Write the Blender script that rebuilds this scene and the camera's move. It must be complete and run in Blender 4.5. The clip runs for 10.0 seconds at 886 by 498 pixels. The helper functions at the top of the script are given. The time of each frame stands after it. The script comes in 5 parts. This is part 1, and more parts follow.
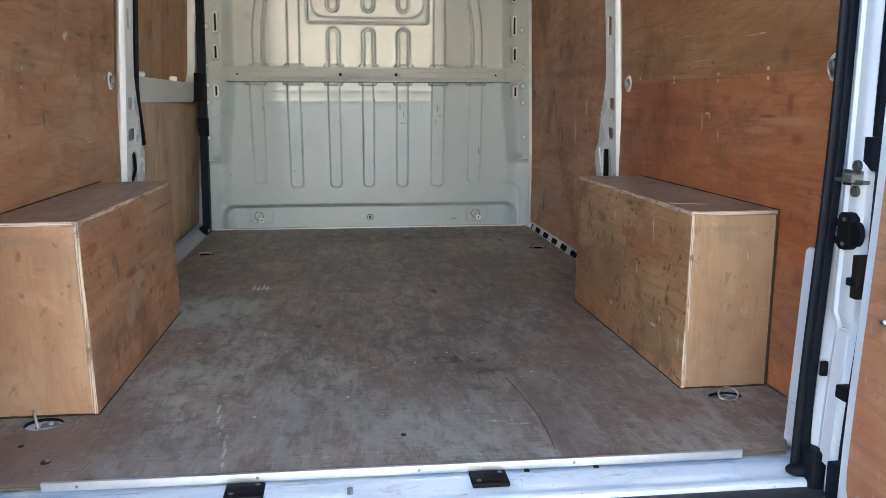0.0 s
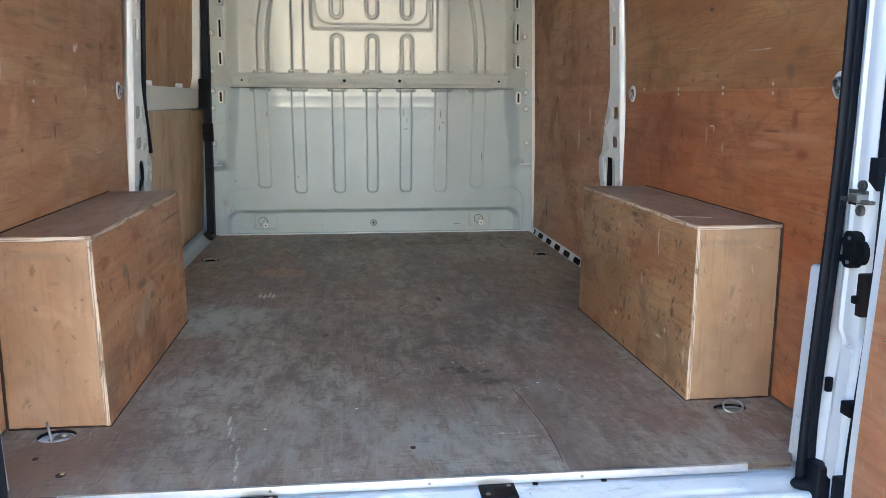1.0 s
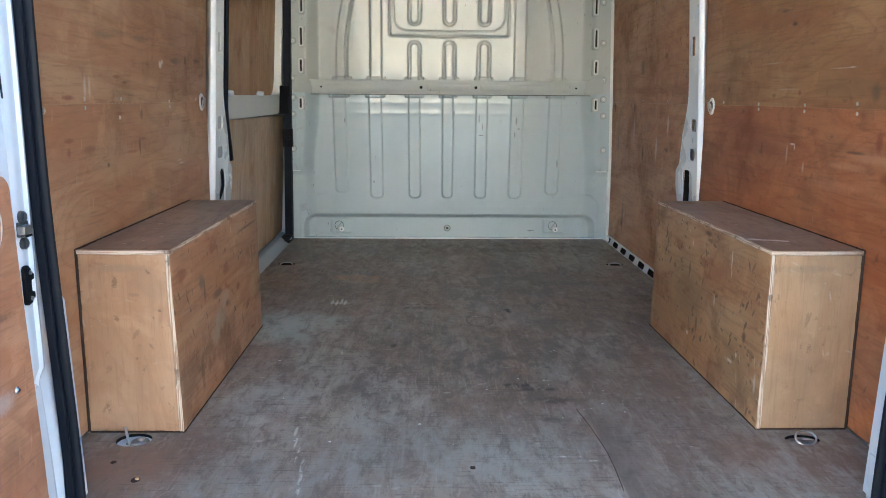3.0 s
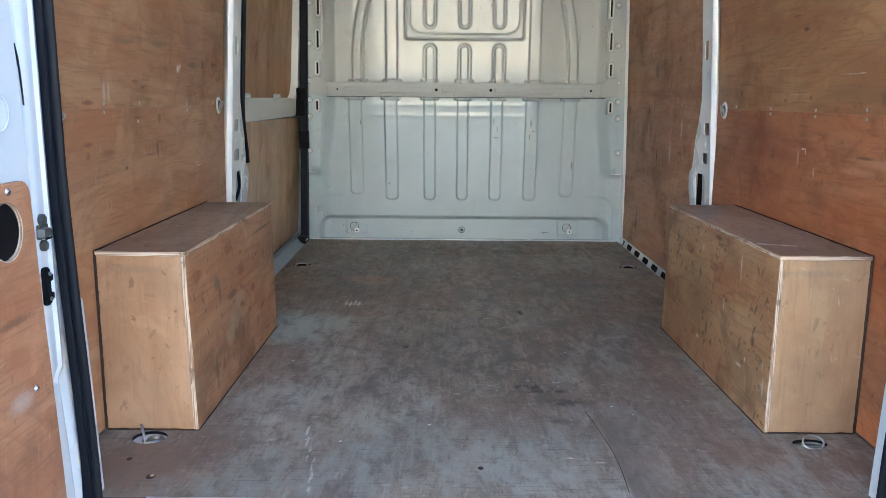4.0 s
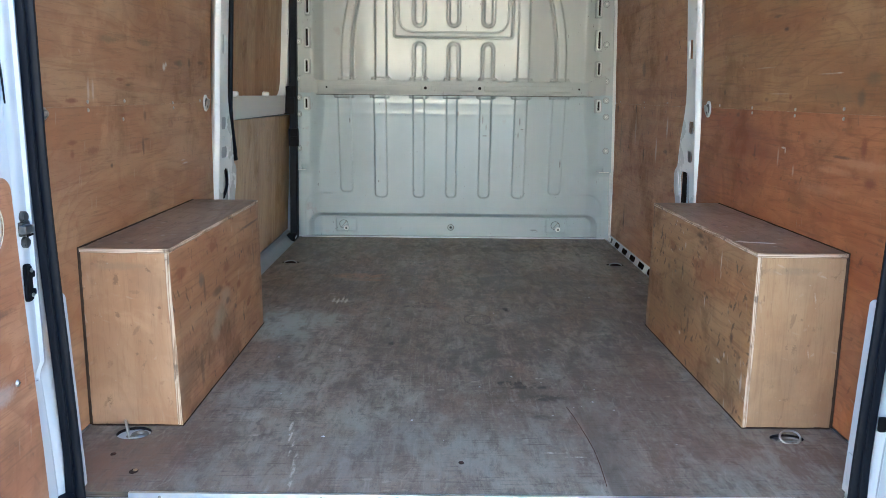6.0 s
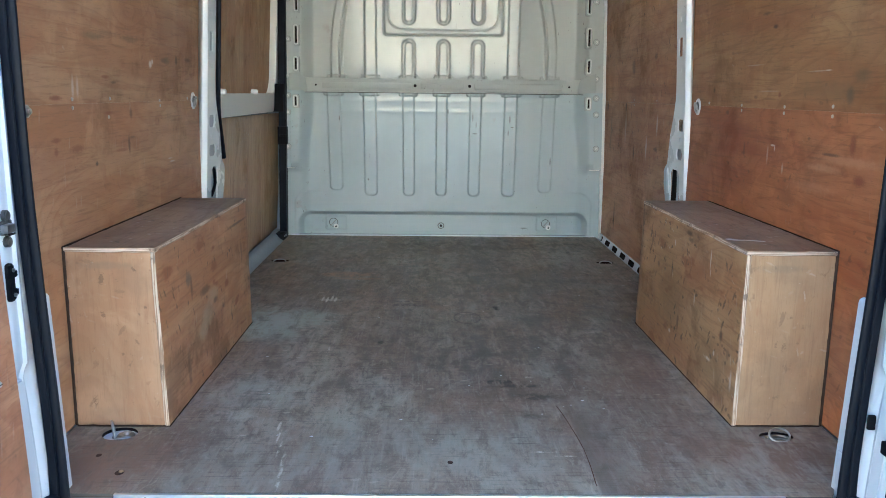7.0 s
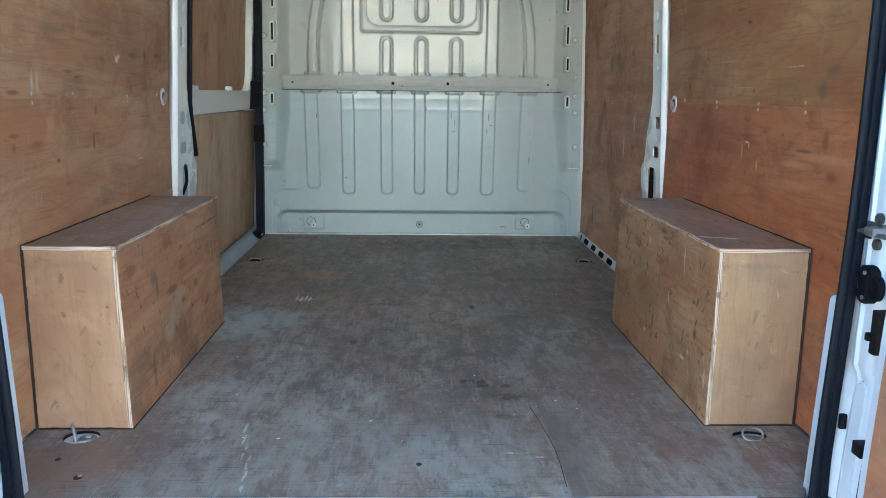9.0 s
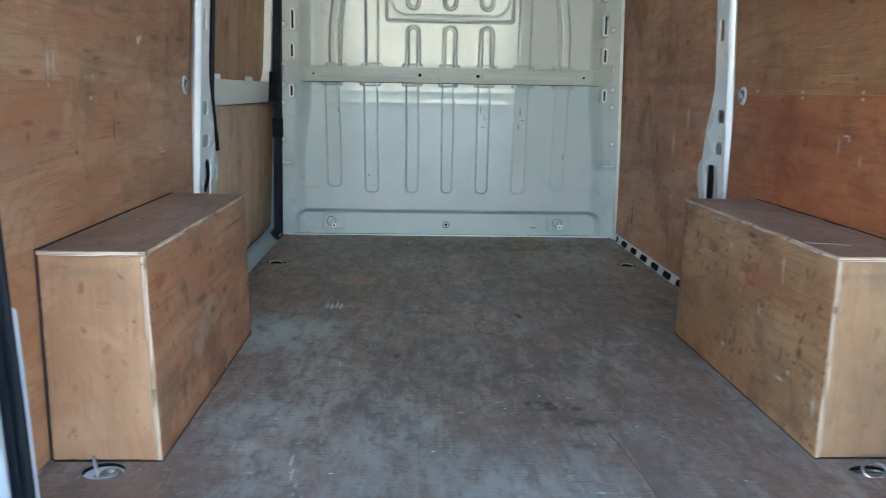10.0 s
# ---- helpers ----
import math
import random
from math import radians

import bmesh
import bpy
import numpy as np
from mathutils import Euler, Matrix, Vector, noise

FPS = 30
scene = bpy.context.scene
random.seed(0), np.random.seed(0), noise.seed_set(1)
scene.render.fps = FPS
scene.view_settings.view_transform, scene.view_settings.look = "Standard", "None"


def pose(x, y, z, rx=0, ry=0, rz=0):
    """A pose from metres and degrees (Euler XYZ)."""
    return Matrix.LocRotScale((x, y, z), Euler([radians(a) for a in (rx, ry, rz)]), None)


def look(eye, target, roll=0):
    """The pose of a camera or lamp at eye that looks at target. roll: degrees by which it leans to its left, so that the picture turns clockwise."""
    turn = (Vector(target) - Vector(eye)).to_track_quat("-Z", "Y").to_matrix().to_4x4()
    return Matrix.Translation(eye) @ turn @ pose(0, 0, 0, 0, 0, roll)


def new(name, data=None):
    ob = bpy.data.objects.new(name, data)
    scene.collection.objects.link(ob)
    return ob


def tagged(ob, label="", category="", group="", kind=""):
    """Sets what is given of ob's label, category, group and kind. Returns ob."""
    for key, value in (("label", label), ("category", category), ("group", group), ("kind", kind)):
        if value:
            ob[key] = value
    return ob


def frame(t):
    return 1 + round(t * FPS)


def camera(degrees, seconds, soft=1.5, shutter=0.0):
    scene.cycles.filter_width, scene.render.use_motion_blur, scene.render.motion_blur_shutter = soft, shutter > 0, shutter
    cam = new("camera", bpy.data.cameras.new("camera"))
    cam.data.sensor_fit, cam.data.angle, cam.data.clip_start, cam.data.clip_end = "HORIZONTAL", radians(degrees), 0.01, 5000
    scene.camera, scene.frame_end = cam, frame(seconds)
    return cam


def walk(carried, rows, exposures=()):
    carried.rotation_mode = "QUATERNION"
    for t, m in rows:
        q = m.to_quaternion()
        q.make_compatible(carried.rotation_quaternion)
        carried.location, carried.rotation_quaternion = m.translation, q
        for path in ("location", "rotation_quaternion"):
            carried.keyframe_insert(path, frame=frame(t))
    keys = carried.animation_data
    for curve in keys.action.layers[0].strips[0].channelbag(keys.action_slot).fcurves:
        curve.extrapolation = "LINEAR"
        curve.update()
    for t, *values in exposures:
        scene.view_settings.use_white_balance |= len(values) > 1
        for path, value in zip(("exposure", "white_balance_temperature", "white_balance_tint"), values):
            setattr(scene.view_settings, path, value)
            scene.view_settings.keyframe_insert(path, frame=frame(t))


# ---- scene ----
cam = camera(57.5, 10.0, soft=0.7, shutter=0.5)
PATH = [
    (0, (-0.109, -1.707, 0.656), (0.124, 0.246, 0.297), 0.1),
    (0.5, (-0.123, -1.713, 0.676), (0.112, 0.241, 0.316), 0.1),
    (1, (-0.131, -1.718, 0.691), (0.104, 0.235, 0.33), 0.2),
    (1.5, (-0.136, -1.72, 0.707), (0.094, 0.233, 0.344), 0.3),
    (2, (-0.141, -1.723, 0.717), (0.079, 0.231, 0.35), 0.4),
    (2.5, (-0.151, -1.713, 0.714), (0.02, 0.246, 0.347), 0.3),
    (2.7, (-0.135, -1.713, 0.715), (-0.031, 0.25, 0.348), 0.3),
    (3, (-0.103, -1.719, 0.742), (-0.061, 0.246, 0.372), 0.4),
    (3.2, (-0.088, -1.731, 0.753), (-0.065, 0.235, 0.385), 0.4),
    (4.3, (-0.087, -1.744, 0.753), (-0.092, 0.221, 0.381), 0.5),
    (4.5, (-0.078, -1.746, 0.755), (-0.086, 0.218, 0.381), 0.5),
    (5, (-0.062, -1.754, 0.759), (-0.063, 0.21, 0.384), 0.6),
    (5.5, (-0.064, -1.759, 0.758), (-0.057, 0.206, 0.381), 0.6),
    (5.7, (-0.063, -1.761, 0.755), (-0.053, 0.204, 0.381), 0.6),
    (6.8, (-0.053, -1.755, 0.757), (-0.025, 0.209, 0.378), 0.6),
    (7, (-0.054, -1.75, 0.754), (-0.019, 0.213, 0.375), 0.6),
    (7.5, (-0.049, -1.744, 0.753), (-0.003, 0.219, 0.373), 0.7),
    (8, (-0.043, -1.741, 0.753), (0.016, 0.222, 0.373), 0.7),
    (8.5, (-0.034, -1.737, 0.752), (0.031, 0.226, 0.373), 0.6),
    (9, (-0.019, -1.721, 0.745), (0.053, 0.242, 0.365), 0.7),
    (9.5, (-0.044, -1.612, 0.728), (0.032, 0.35, 0.345), 0.7),
    (9.7, (-0.078, -1.547, 0.725), (0.003, 0.414, 0.341), 1.0),
    (10, (-0.165, -1.484, 0.713), (-0.086, 0.477, 0.331), 1.0),
]
walk(cam, [(t, look(eye, target, roll)) for t, eye, target, roll in PATH], [(0.0, 3.26, 4800, 1), (0.8, 3.36, 4760, 0), (1.5, 3.44, 4730, 0), (2.5, 3.44, 4670, -1), (4.5, 3.46, 4570, -1), (5.5, 3.46, 4530, -2), (7.5, 3.44, 4400, -5), (10.0, 3.41, 4270, -7)])

# ---------- light ----------
world = bpy.data.worlds.new("sky")
scene.world = world
world.use_nodes = True
wn = world.node_tree.nodes
sky = wn.new("ShaderNodeTexSky")
sky.sky_type = "NISHITA"
sky.sun_disc = False
SUN_ELEVATION, SUN_AZIMUTH = 36.0, 15.0      # the sun stands ahead of the van, so its rear is in shade
sky.sun_elevation, sky.sun_rotation = radians(SUN_ELEVATION), radians(SUN_AZIMUTH)
sky.air_density, sky.dust_density = 1.0, 4.0
wn["Background"].inputs["Strength"].default_value = 0.10
world.node_tree.links.new(sky.outputs[0], wn["Background"].inputs[0])

sun_data = bpy.data.lights.new("sun", "SUN")
sun_data.energy, sun_data.angle, sun_data.color = 5.0, radians(0.5), (1.0, 0.94, 0.86)
sun = new("sun", sun_data)
se, sa = radians(SUN_ELEVATION), radians(SUN_AZIMUTH)
sun.matrix_world = look((20 * math.sin(sa) * math.cos(se), 20 * math.cos(sa) * math.cos(se), 20 * math.sin(se)), (0, 0, 0))


# ---------- node helpers ----------
class Nodes:
    """Builds one node material from short calls."""

    def __init__(self, name):
        self.mat = bpy.data.materials.new(name)
        self.mat.use_nodes = True
        self.tree = self.mat.node_tree
        self.bsdf = self.tree.nodes["Principled BSDF"]
        self.coord = self.tree.nodes.new("ShaderNodeTexCoord").outputs["Object"]

    def link(self, a, b):
        self.tree.links.new(a, b)

    def put(self, socket, value):
        if hasattr(value, "is_linked"):
            self.link(value, socket)
        else:
            socket.default_value = value

    def scaled(self, scale, shift=(0, 0, 0), turn=(0, 0, 0)):
        n = self.tree.nodes.new("ShaderNodeMapping")
        self.link(self.coord, n.inputs["Vector"])
        n.inputs["Scale"].default_value = scale
        n.inputs["Location"].default_value = shift
        n.inputs["Rotation"].default_value = turn
        return n.outputs[0]

    def noise(self, scale, vec=None, detail=4.0, rough=0.55, warp=0.0):
        n = self.tree.nodes.new("ShaderNodeTexNoise")
        self.link(vec if vec is not None else self.coord, n.inputs["Vector"])
        n.inputs["Scale"].default_value = scale
        n.inputs["Detail"].default_value = detail
        n.inputs["Roughness"].default_value = rough
        n.inputs["Distortion"].default_value = warp
        return n.outputs["Fac"]

    def cells(self, scale, vec=None):
        n = self.tree.nodes.new("ShaderNodeTexVoronoi")
        self.link(vec if vec is not None else self.coord, n.inputs["Vector"])
        n.inputs["Scale"].default_value = scale
        return n.outputs["Distance"]

    def dashes(self, seed, deg, normal, length, width, share, wild=0.5):
        """1 on scattered short strokes of about length x width metres at an angle in the board's plane; share of them kept."""
        axes = [i for i in range(3) if i != normal]
        turn, size = [0.0] * 3, [0.0] * 3
        turn[normal] = radians(deg)
        size[axes[0]], size[axes[1]], size[normal] = length / 0.3, width / 0.3, 100.0
        wave = self.tree.nodes.new("ShaderNodeTexNoise")
        wave.inputs["Scale"].default_value, wave.inputs["Detail"].default_value = 1.2 / length, 2.0
        self.link(self.coord, wave.inputs["Vector"])
        add = self.tree.nodes.new("ShaderNodeVectorMath")
        add.operation = "MULTIPLY_ADD"
        self.link(wave.outputs["Color"], add.inputs[0])
        add.inputs[1].default_value = (length * wild,) * 3
        self.link(self.coord, add.inputs[2])
        m = self.tree.nodes.new("ShaderNodeMapping")
        m.vector_type = "TEXTURE"
        self.link(add.outputs[0], m.inputs["Vector"])
        m.inputs["Scale"].default_value, m.inputs["Rotation"].default_value = size, turn
        m.inputs["Location"].default_value = [37.0 * seed if i == normal else 0.31 * seed for i in range(3)]
        v = self.tree.nodes.new("ShaderNodeTexVoronoi")
        v.inputs["Scale"].default_value = 1.0
        self.link(m.outputs[0], v.inputs["Vector"])
        sep = self.tree.nodes.new("ShaderNodeSeparateColor")
        self.link(v.outputs["Color"], sep.inputs[0])
        kept = self.math("GREATER_THAN", sep.outputs[0], 1.0 - share)
        tone = self.ramp(sep.outputs[1], 0.0, 1.0, 0.2, 1.0)
        ragged = self.noise(1.6 / width, None, 4, 0.75)
        far = self.math("ADD", v.outputs["Distance"], self.math("MULTIPLY", self.math("SUBTRACT", ragged, 0.5), 0.9))
        return self.math("MULTIPLY", self.math("MULTIPLY", self.ramp(far, 0.36, 0.24), kept), tone)

    def ramp(self, fac, lo, hi, to0=0.0, to1=1.0):
        n = self.tree.nodes.new("ShaderNodeMapRange")
        n.interpolation_type = "SMOOTHSTEP"
        self.link(fac, n.inputs["Value"])
        for key, v in (("From Min", lo), ("From Max", hi), ("To Min", to0), ("To Max", to1)):
            n.inputs[key].default_value = v
        return n.outputs[0]

    def math(self, op, a, b=0.0):
        n = self.tree.nodes.new("ShaderNodeMath")
        n.operation = op
        self.put(n.inputs[0], a)
        self.put(n.inputs[1], b)
        return n.outputs[0]

    def mix(self, fac, a, b, mode="MIX"):
        n = self.tree.nodes.new("ShaderNodeMix")
        n.data_type, n.blend_type = "RGBA", mode
        self.put(n.inputs[0], fac)
        self.put(n.inputs[6], a if hasattr(a, "is_linked") else (*a, 1))
        self.put(n.inputs[7], b if hasattr(b, "is_linked") else (*b, 1))
        return n.outputs[2]

    def spot(self, cx, cy, rx, ry, edge=0.5, axes="xy", wobble=0.0):
        """1 inside a soft ellipse on the object's plane, 0 outside."""
        sep = self.tree.nodes.new("ShaderNodeSeparateXYZ")
        self.link(self.coord, sep.inputs[0])
        a = self.math("DIVIDE", self.math("SUBTRACT", sep.outputs["xyz".index(axes[0])], cx), rx)
        b = self.math("DIVIDE", self.math("SUBTRACT", sep.outputs["xyz".index(axes[1])], cy), ry)
        d = self.math("SQRT", self.math("ADD", self.math("MULTIPLY", a, a), self.math("MULTIPLY", b, b)))
        if wobble:
            d = self.math("ADD", d, self.math("MULTIPLY", self.math("SUBTRACT", self.noise(5.0 / max(rx, ry), detail=6, rough=0.7), 0.5), wobble))
        return self.ramp(d, 1.0 + edge, 1.0 - edge)

    def bump(self, height, strength, distance=0.002):
        n = self.tree.nodes.new("ShaderNodeBump")
        n.inputs["Strength"].default_value = strength
        n.inputs["Distance"].default_value = distance
        self.link(height, n.inputs["Height"])
        self.link(n.outputs[0], self.bsdf.inputs["Normal"])

    def done(self, color, rough=0.5, metal=0.0, coat=0.0, spec=0.5):
        self.put(self.bsdf.inputs["Base Color"], color if hasattr(color, "is_linked") else (*color, 1))
        self.put(self.bsdf.inputs["Roughness"], rough)
        self.put(self.bsdf.inputs["Metallic"], metal)
        self.put(self.bsdf.inputs["Coat Weight"], coat)
        self.bsdf.inputs["Coat Roughness"].default_value = 0.06
        self.put(self.bsdf.inputs["Specular IOR Level"], spec)
        return self.mat


# ---------- materials ----------
def plywood(name, pale, red, grain, seed, marks=0.5, pale_marks=0.35, gloss=0.5, knots=0.5, normal=0, spots=(), dirt=0.35):
    """Rotary-cut hardwood veneer with wear. grain: axis of the veneer's grain; normal: axis across the board;
    spots: (u, v, ru, rv, colour, strength) for knots and smears at their own places, in metres from the thing's base."""
    n = Nodes(name)
    along = lambda a, b: tuple(a if i == grain else b for i in range(3))
    shift = (seed * 1.7, seed * 2.3, seed * 0.9)
    broad = n.noise(1.0, n.scaled(along(1.3, 4.0), shift), 3, 0.5, 0.5)
    figure = n.noise(1.0, n.scaled(along(1.5, 11.0), shift), 5, 0.6, 1.1)
    cloud = n.noise(7.0, n.scaled((1, 1, 1), shift), 5, 0.6, 0.5)
    streak = n.noise(1.0, n.scaled(along(6.0, 130.0), shift), 4, 0.65)
    pores = n.noise(1.0, n.scaled(along(38.0, 420.0), shift), 3, 0.6)
    col = n.mix(n.ramp(broad, 0.38, 0.62), pale, red)
    col = n.mix(n.ramp(figure, 0.46, 0.64, 0.0, 0.55 if normal != 1 else 0.3), col, tuple(c * k for c, k in zip(red, (0.82, 0.68, 0.60))))
    col = n.mix(n.ramp(cloud, 0.50, 0.68, 0.0, 0.46), col, tuple(min(1, c * 1.2) for c in pale))
    col = n.mix(n.ramp(streak, 0.50, 0.68, 0.0, 0.40 if normal != 1 else 0.22), col, tuple(c * 0.5 for c in red))
    col = n.mix(n.ramp(pores, 0.57, 0.70, 0.0, 0.30 if normal != 1 else 0.18), col, tuple(c * 0.45 for c in red))
    # wavy bands of the peeled veneer
    wave = n.math("FRACT", n.math("MULTIPLY", n.noise(1.0, n.scaled(along(0.9, 3.4), shift), 2, 0.45, 0.5), 17.0))
    band = n.math("MULTIPLY", n.ramp(wave, 0.55, 0.93), n.ramp(wave, 1.0, 0.93))
    col = n.mix(n.math("MULTIPLY", band, 0.32 if normal != 1 else 0.14), col, tuple(c * k for c, k in zip(red, (0.72, 0.62, 0.56))))
    blotch = n.ramp(n.noise(1.0, n.scaled(along(7.0, 19.0), shift), 3, 0.55), 0.62, 0.72, 0.0, knots)
    col = n.mix(blotch, col, tuple(c * k for c, k in zip(red, (0.62, 0.40, 0.34))))
    grime = n.ramp(n.noise(3.1, n.scaled((1, 1, 1), shift), 6, 0.65), 0.50, 0.66, 0.0, dirt)
    col = n.mix(grime, col, (0.12, 0.085, 0.06))
    # short dark nicks and dents in several directions, clustered
    keep = n.ramp(n.noise(4.0, n.scaled((1, 1, 1), (seed, 3, 1)), 2), 0.42, 0.58)
    keep = n.ramp(keep, 0.0, 1.0, 0.35, 1.0)
    for deg, length, width in ((8, 0.012, 0.0042), (63, 0.009, 0.0046), (-58, 0.014, 0.0040), (88, 0.030, 0.0032), (101, 0.012, 0.0052), (-15, 0.007, 0.0045), (40, 0.004, 0.0034)):
        dash = n.dashes(seed + deg * 0.01, deg, normal, length, width, 0.015 + 0.075 * marks, 0.5)
        col = n.mix(n.math("MULTIPLY", n.math("MULTIPLY", dash, min(1.0, 0.25 + marks * 0.55)), keep), col, (0.050, 0.031, 0.018))
    blot = n.ramp(n.noise(1.0, n.scaled(tuple(30 if i != 2 else 22 for i in range(3)), shift), 4, 0.62, 0.6), 0.64, 0.70, 0.0, min(1.0, 0.9 * marks))
    col = n.mix(blot, col, (0.085, 0.058, 0.036))
    # pale scrapes
    region = n.ramp(n.noise(2.2, n.scaled((1, 1, 1), (seed + 5, 0, 0)), 2), 0.48, 0.62)
    region = n.ramp(region, 0.0, 1.0, 0.25, 1.0)
    for deg, length, width in ((80, 0.013, 0.0022), (20, 0.010, 0.0020), (-40, 0.006, 0.0030)):
        dash = n.dashes(seed - deg * 0.01, deg, normal, length, width, 0.08 * pale_marks + 0.008, 0.3)
        col = n.mix(n.math("MULTIPLY", n.math("MULTIPLY", dash, min(1.0, pale_marks * 1.3)), region), col, (0.62, 0.56, 0.50))
    fleck = n.noise(150.0, n.scaled((1, 1, 1), shift), 2, 0.6)
    col = n.mix(n.ramp(fleck, 0.72, 0.78, 0.0, pale_marks), col, (0.60, 0.54, 0.48))
    axes = "".join("xyz"[i] for i in range(3) if i != normal)
    for u, v, ru, rv, c, k in spots:
        col = n.mix(n.math("MULTIPLY", n.spot(u, v, ru, rv, 0.6, axes, 1.6), k), col, c)
    n.bump(n.math("ADD", n.math("MULTIPLY", streak, 0.8), cloud), 0.3, 0.0008)
    return n.done(col, n.ramp(grime, 0.0, max(dirt, 0.01), gloss, gloss + 0.18), spec=0.4)


DARK, KNOT, CHALK, GREENISH = (0.03, 0.022, 0.018), (0.20, 0.060, 0.026), (0.66, 0.62, 0.58), (0.10, 0.095, 0.05)
# wall spots: y and z from the wall's base point (y 1.1, z 0)
PLY_WALL = plywood("plywood_wall", (0.450, 0.272, 0.138), (0.378, 0.200, 0.092), 1, 1.0, marks=0.12, pale_marks=0.16, knots=0.35, spots=(
    (-1.089, 0.645, 0.020, 0.005, KNOT, 0.8), (-0.985, 0.621, 0.034, 0.008, KNOT, 0.75), (-1.093, 0.620, 0.008, 0.008, KNOT, 0.7), (-1.15, 0.589, 0.12, 0.045, KNOT, 0.35),
    (-0.665, 0.612, 0.007, 0.020, DARK, 0.65), (-0.64, 0.629, 0.022, 0.003, DARK, 0.4), (-0.312, 0.538, 0.022, 0.0025, CHALK, 0.5), (-0.33, 0.548, 0.018, 0.002, CHALK, 0.4), (-0.884, 0.578, 0.007, 0.005, DARK, 0.7),
    (-0.79, 0.697, 0.026, 0.004, KNOT, 0.6), (-0.60, 0.46, 0.05, 0.03, GREENISH, 0.25), (-0.72, 0.60, 0.04, 0.004, KNOT, 0.5), (-0.64, 0.692, 0.010, 0.012, DARK, 0.5), (-0.56, 0.62, 0.20, 0.02, KNOT, 0.2)))
PLY_WALL_UP = plywood("plywood_wall_upper", (0.425, 0.256, 0.128), (0.350, 0.180, 0.083), 1, 2.0, marks=0.1, pale_marks=0.16, knots=0.3, spots=(
    (-0.472, 0.826, 0.011, 0.009, CHALK, 0.9), (-0.455, 0.834, 0.007, 0.006, CHALK, 0.8), (-0.35, 0.841, 0.030, 0.007, DARK, 0.5), (-0.325, 0.841, 0.022, 0.010, GREENISH, 0.5), (-0.231, 0.845, 0.012, 0.012, DARK, 0.6), (-0.11, 0.851, 0.030, 0.006, DARK, 0.55),
    (-0.87, 0.878, 0.05, 0.008, GREENISH, 0.45), (-0.78, 0.890, 0.07, 0.007, DARK, 0.25), (-0.63, 0.885, 0.05, 0.008, GREENISH, 0.45), (-1.078, 0.735, 0.024, 0.005, KNOT, 0.85), (-0.803, 0.785, 0.022, 0.004, KNOT, 0.75), (-0.751, 0.772, 0.014, 0.003, DARK, 0.5),
    (-0.99, 0.758, 0.006, 0.022, CHALK, 0.4), (-0.965, 0.758, 0.006, 0.020, CHALK, 0.35), (-0.30, 0.93, 0.35, 0.05, KNOT, 0.25)))
PLY_WALL_RIGHT = plywood("plywood_wall_right_upper", (0.368, 0.206, 0.084), (0.300, 0.144, 0.053), 1, 2.6, marks=0.1, pale_marks=0.12, knots=0.3, spots=(
    (-0.659, 0.936, 0.013, 0.005, DARK, 0.9), (-0.597, 0.974, 0.022, 0.004, DARK, 0.5), (-1.115, 0.799, 0.030, 0.014, GREENISH, 0.4), (-1.070, 0.757, 0.015, 0.018, (0.07, 0.06, 0.045), 0.55), (-0.92, 0.8145, 0.045, 0.0014, CHALK, 0.3), (-0.965, 0.815, 0.012, 0.0018, CHALK, 0.5),
    (-0.60, 0.95, 0.22, 0.02, KNOT, 0.25), (-0.633, 0.768, 0.06, 0.0016, CHALK, 0.2), (-0.53, 0.84, 0.05, 0.0015, CHALK, 0.25), (-0.211, 0.772, 0.008, 0.008, DARK, 0.55), (-0.707, 0.759, 0.008, 0.006, KNOT, 0.8), (-0.55, 0.752, 0.012, 0.005, DARK, 0.4), (-0.95, 0.77, 0.14, 0.02, GREENISH, 0.25)))
PLY_RED = plywood("plywood_wall_reddish", (0.392, 0.162, 0.060), (0.304, 0.102, 0.034), 1, 3.0, marks=0.3, knots=0.45, pale_marks=0.15, spots=(
    (-0.690, 0.626, 0.012, 0.0025, CHALK, 0.8), (-0.703, 0.619, 0.0035, 0.007, CHALK, 0.75), (-0.495, 0.605, 0.006, 0.018, DARK, 0.6), (-0.49, 0.592, 0.014, 0.004, DARK, 0.5), (-1.103, 0.651, 0.012, 0.022, KNOT, 0.85), (-1.142, 0.577, 0.022, 0.010, KNOT, 0.85),
    (-1.10, 0.615, 0.12, 0.010, (0.50, 0.27, 0.14), 0.55), (-0.98, 0.590, 0.08, 0.008, (0.50, 0.27, 0.14), 0.5), (-1.01, 0.624, 0.040, 0.0035, DARK, 0.55), (-0.40, 0.655, 0.20, 0.02, KNOT, 0.35), (-0.45, 0.60, 0.30, 0.03, KNOT, 0.3), (-0.80, 0.50, 0.05, 0.03, DARK, 0.2),
    (-0.34, 0.705, 0.012, 0.006, DARK, 0.5), (-0.92, 0.54, 0.10, 0.012, (0.50, 0.27, 0.14), 0.35), (-0.76, 0.57, 0.005, 0.012, CHALK, 0.35), (-0.66, 0.60, 0.005, 0.02, CHALK, 0.3)))
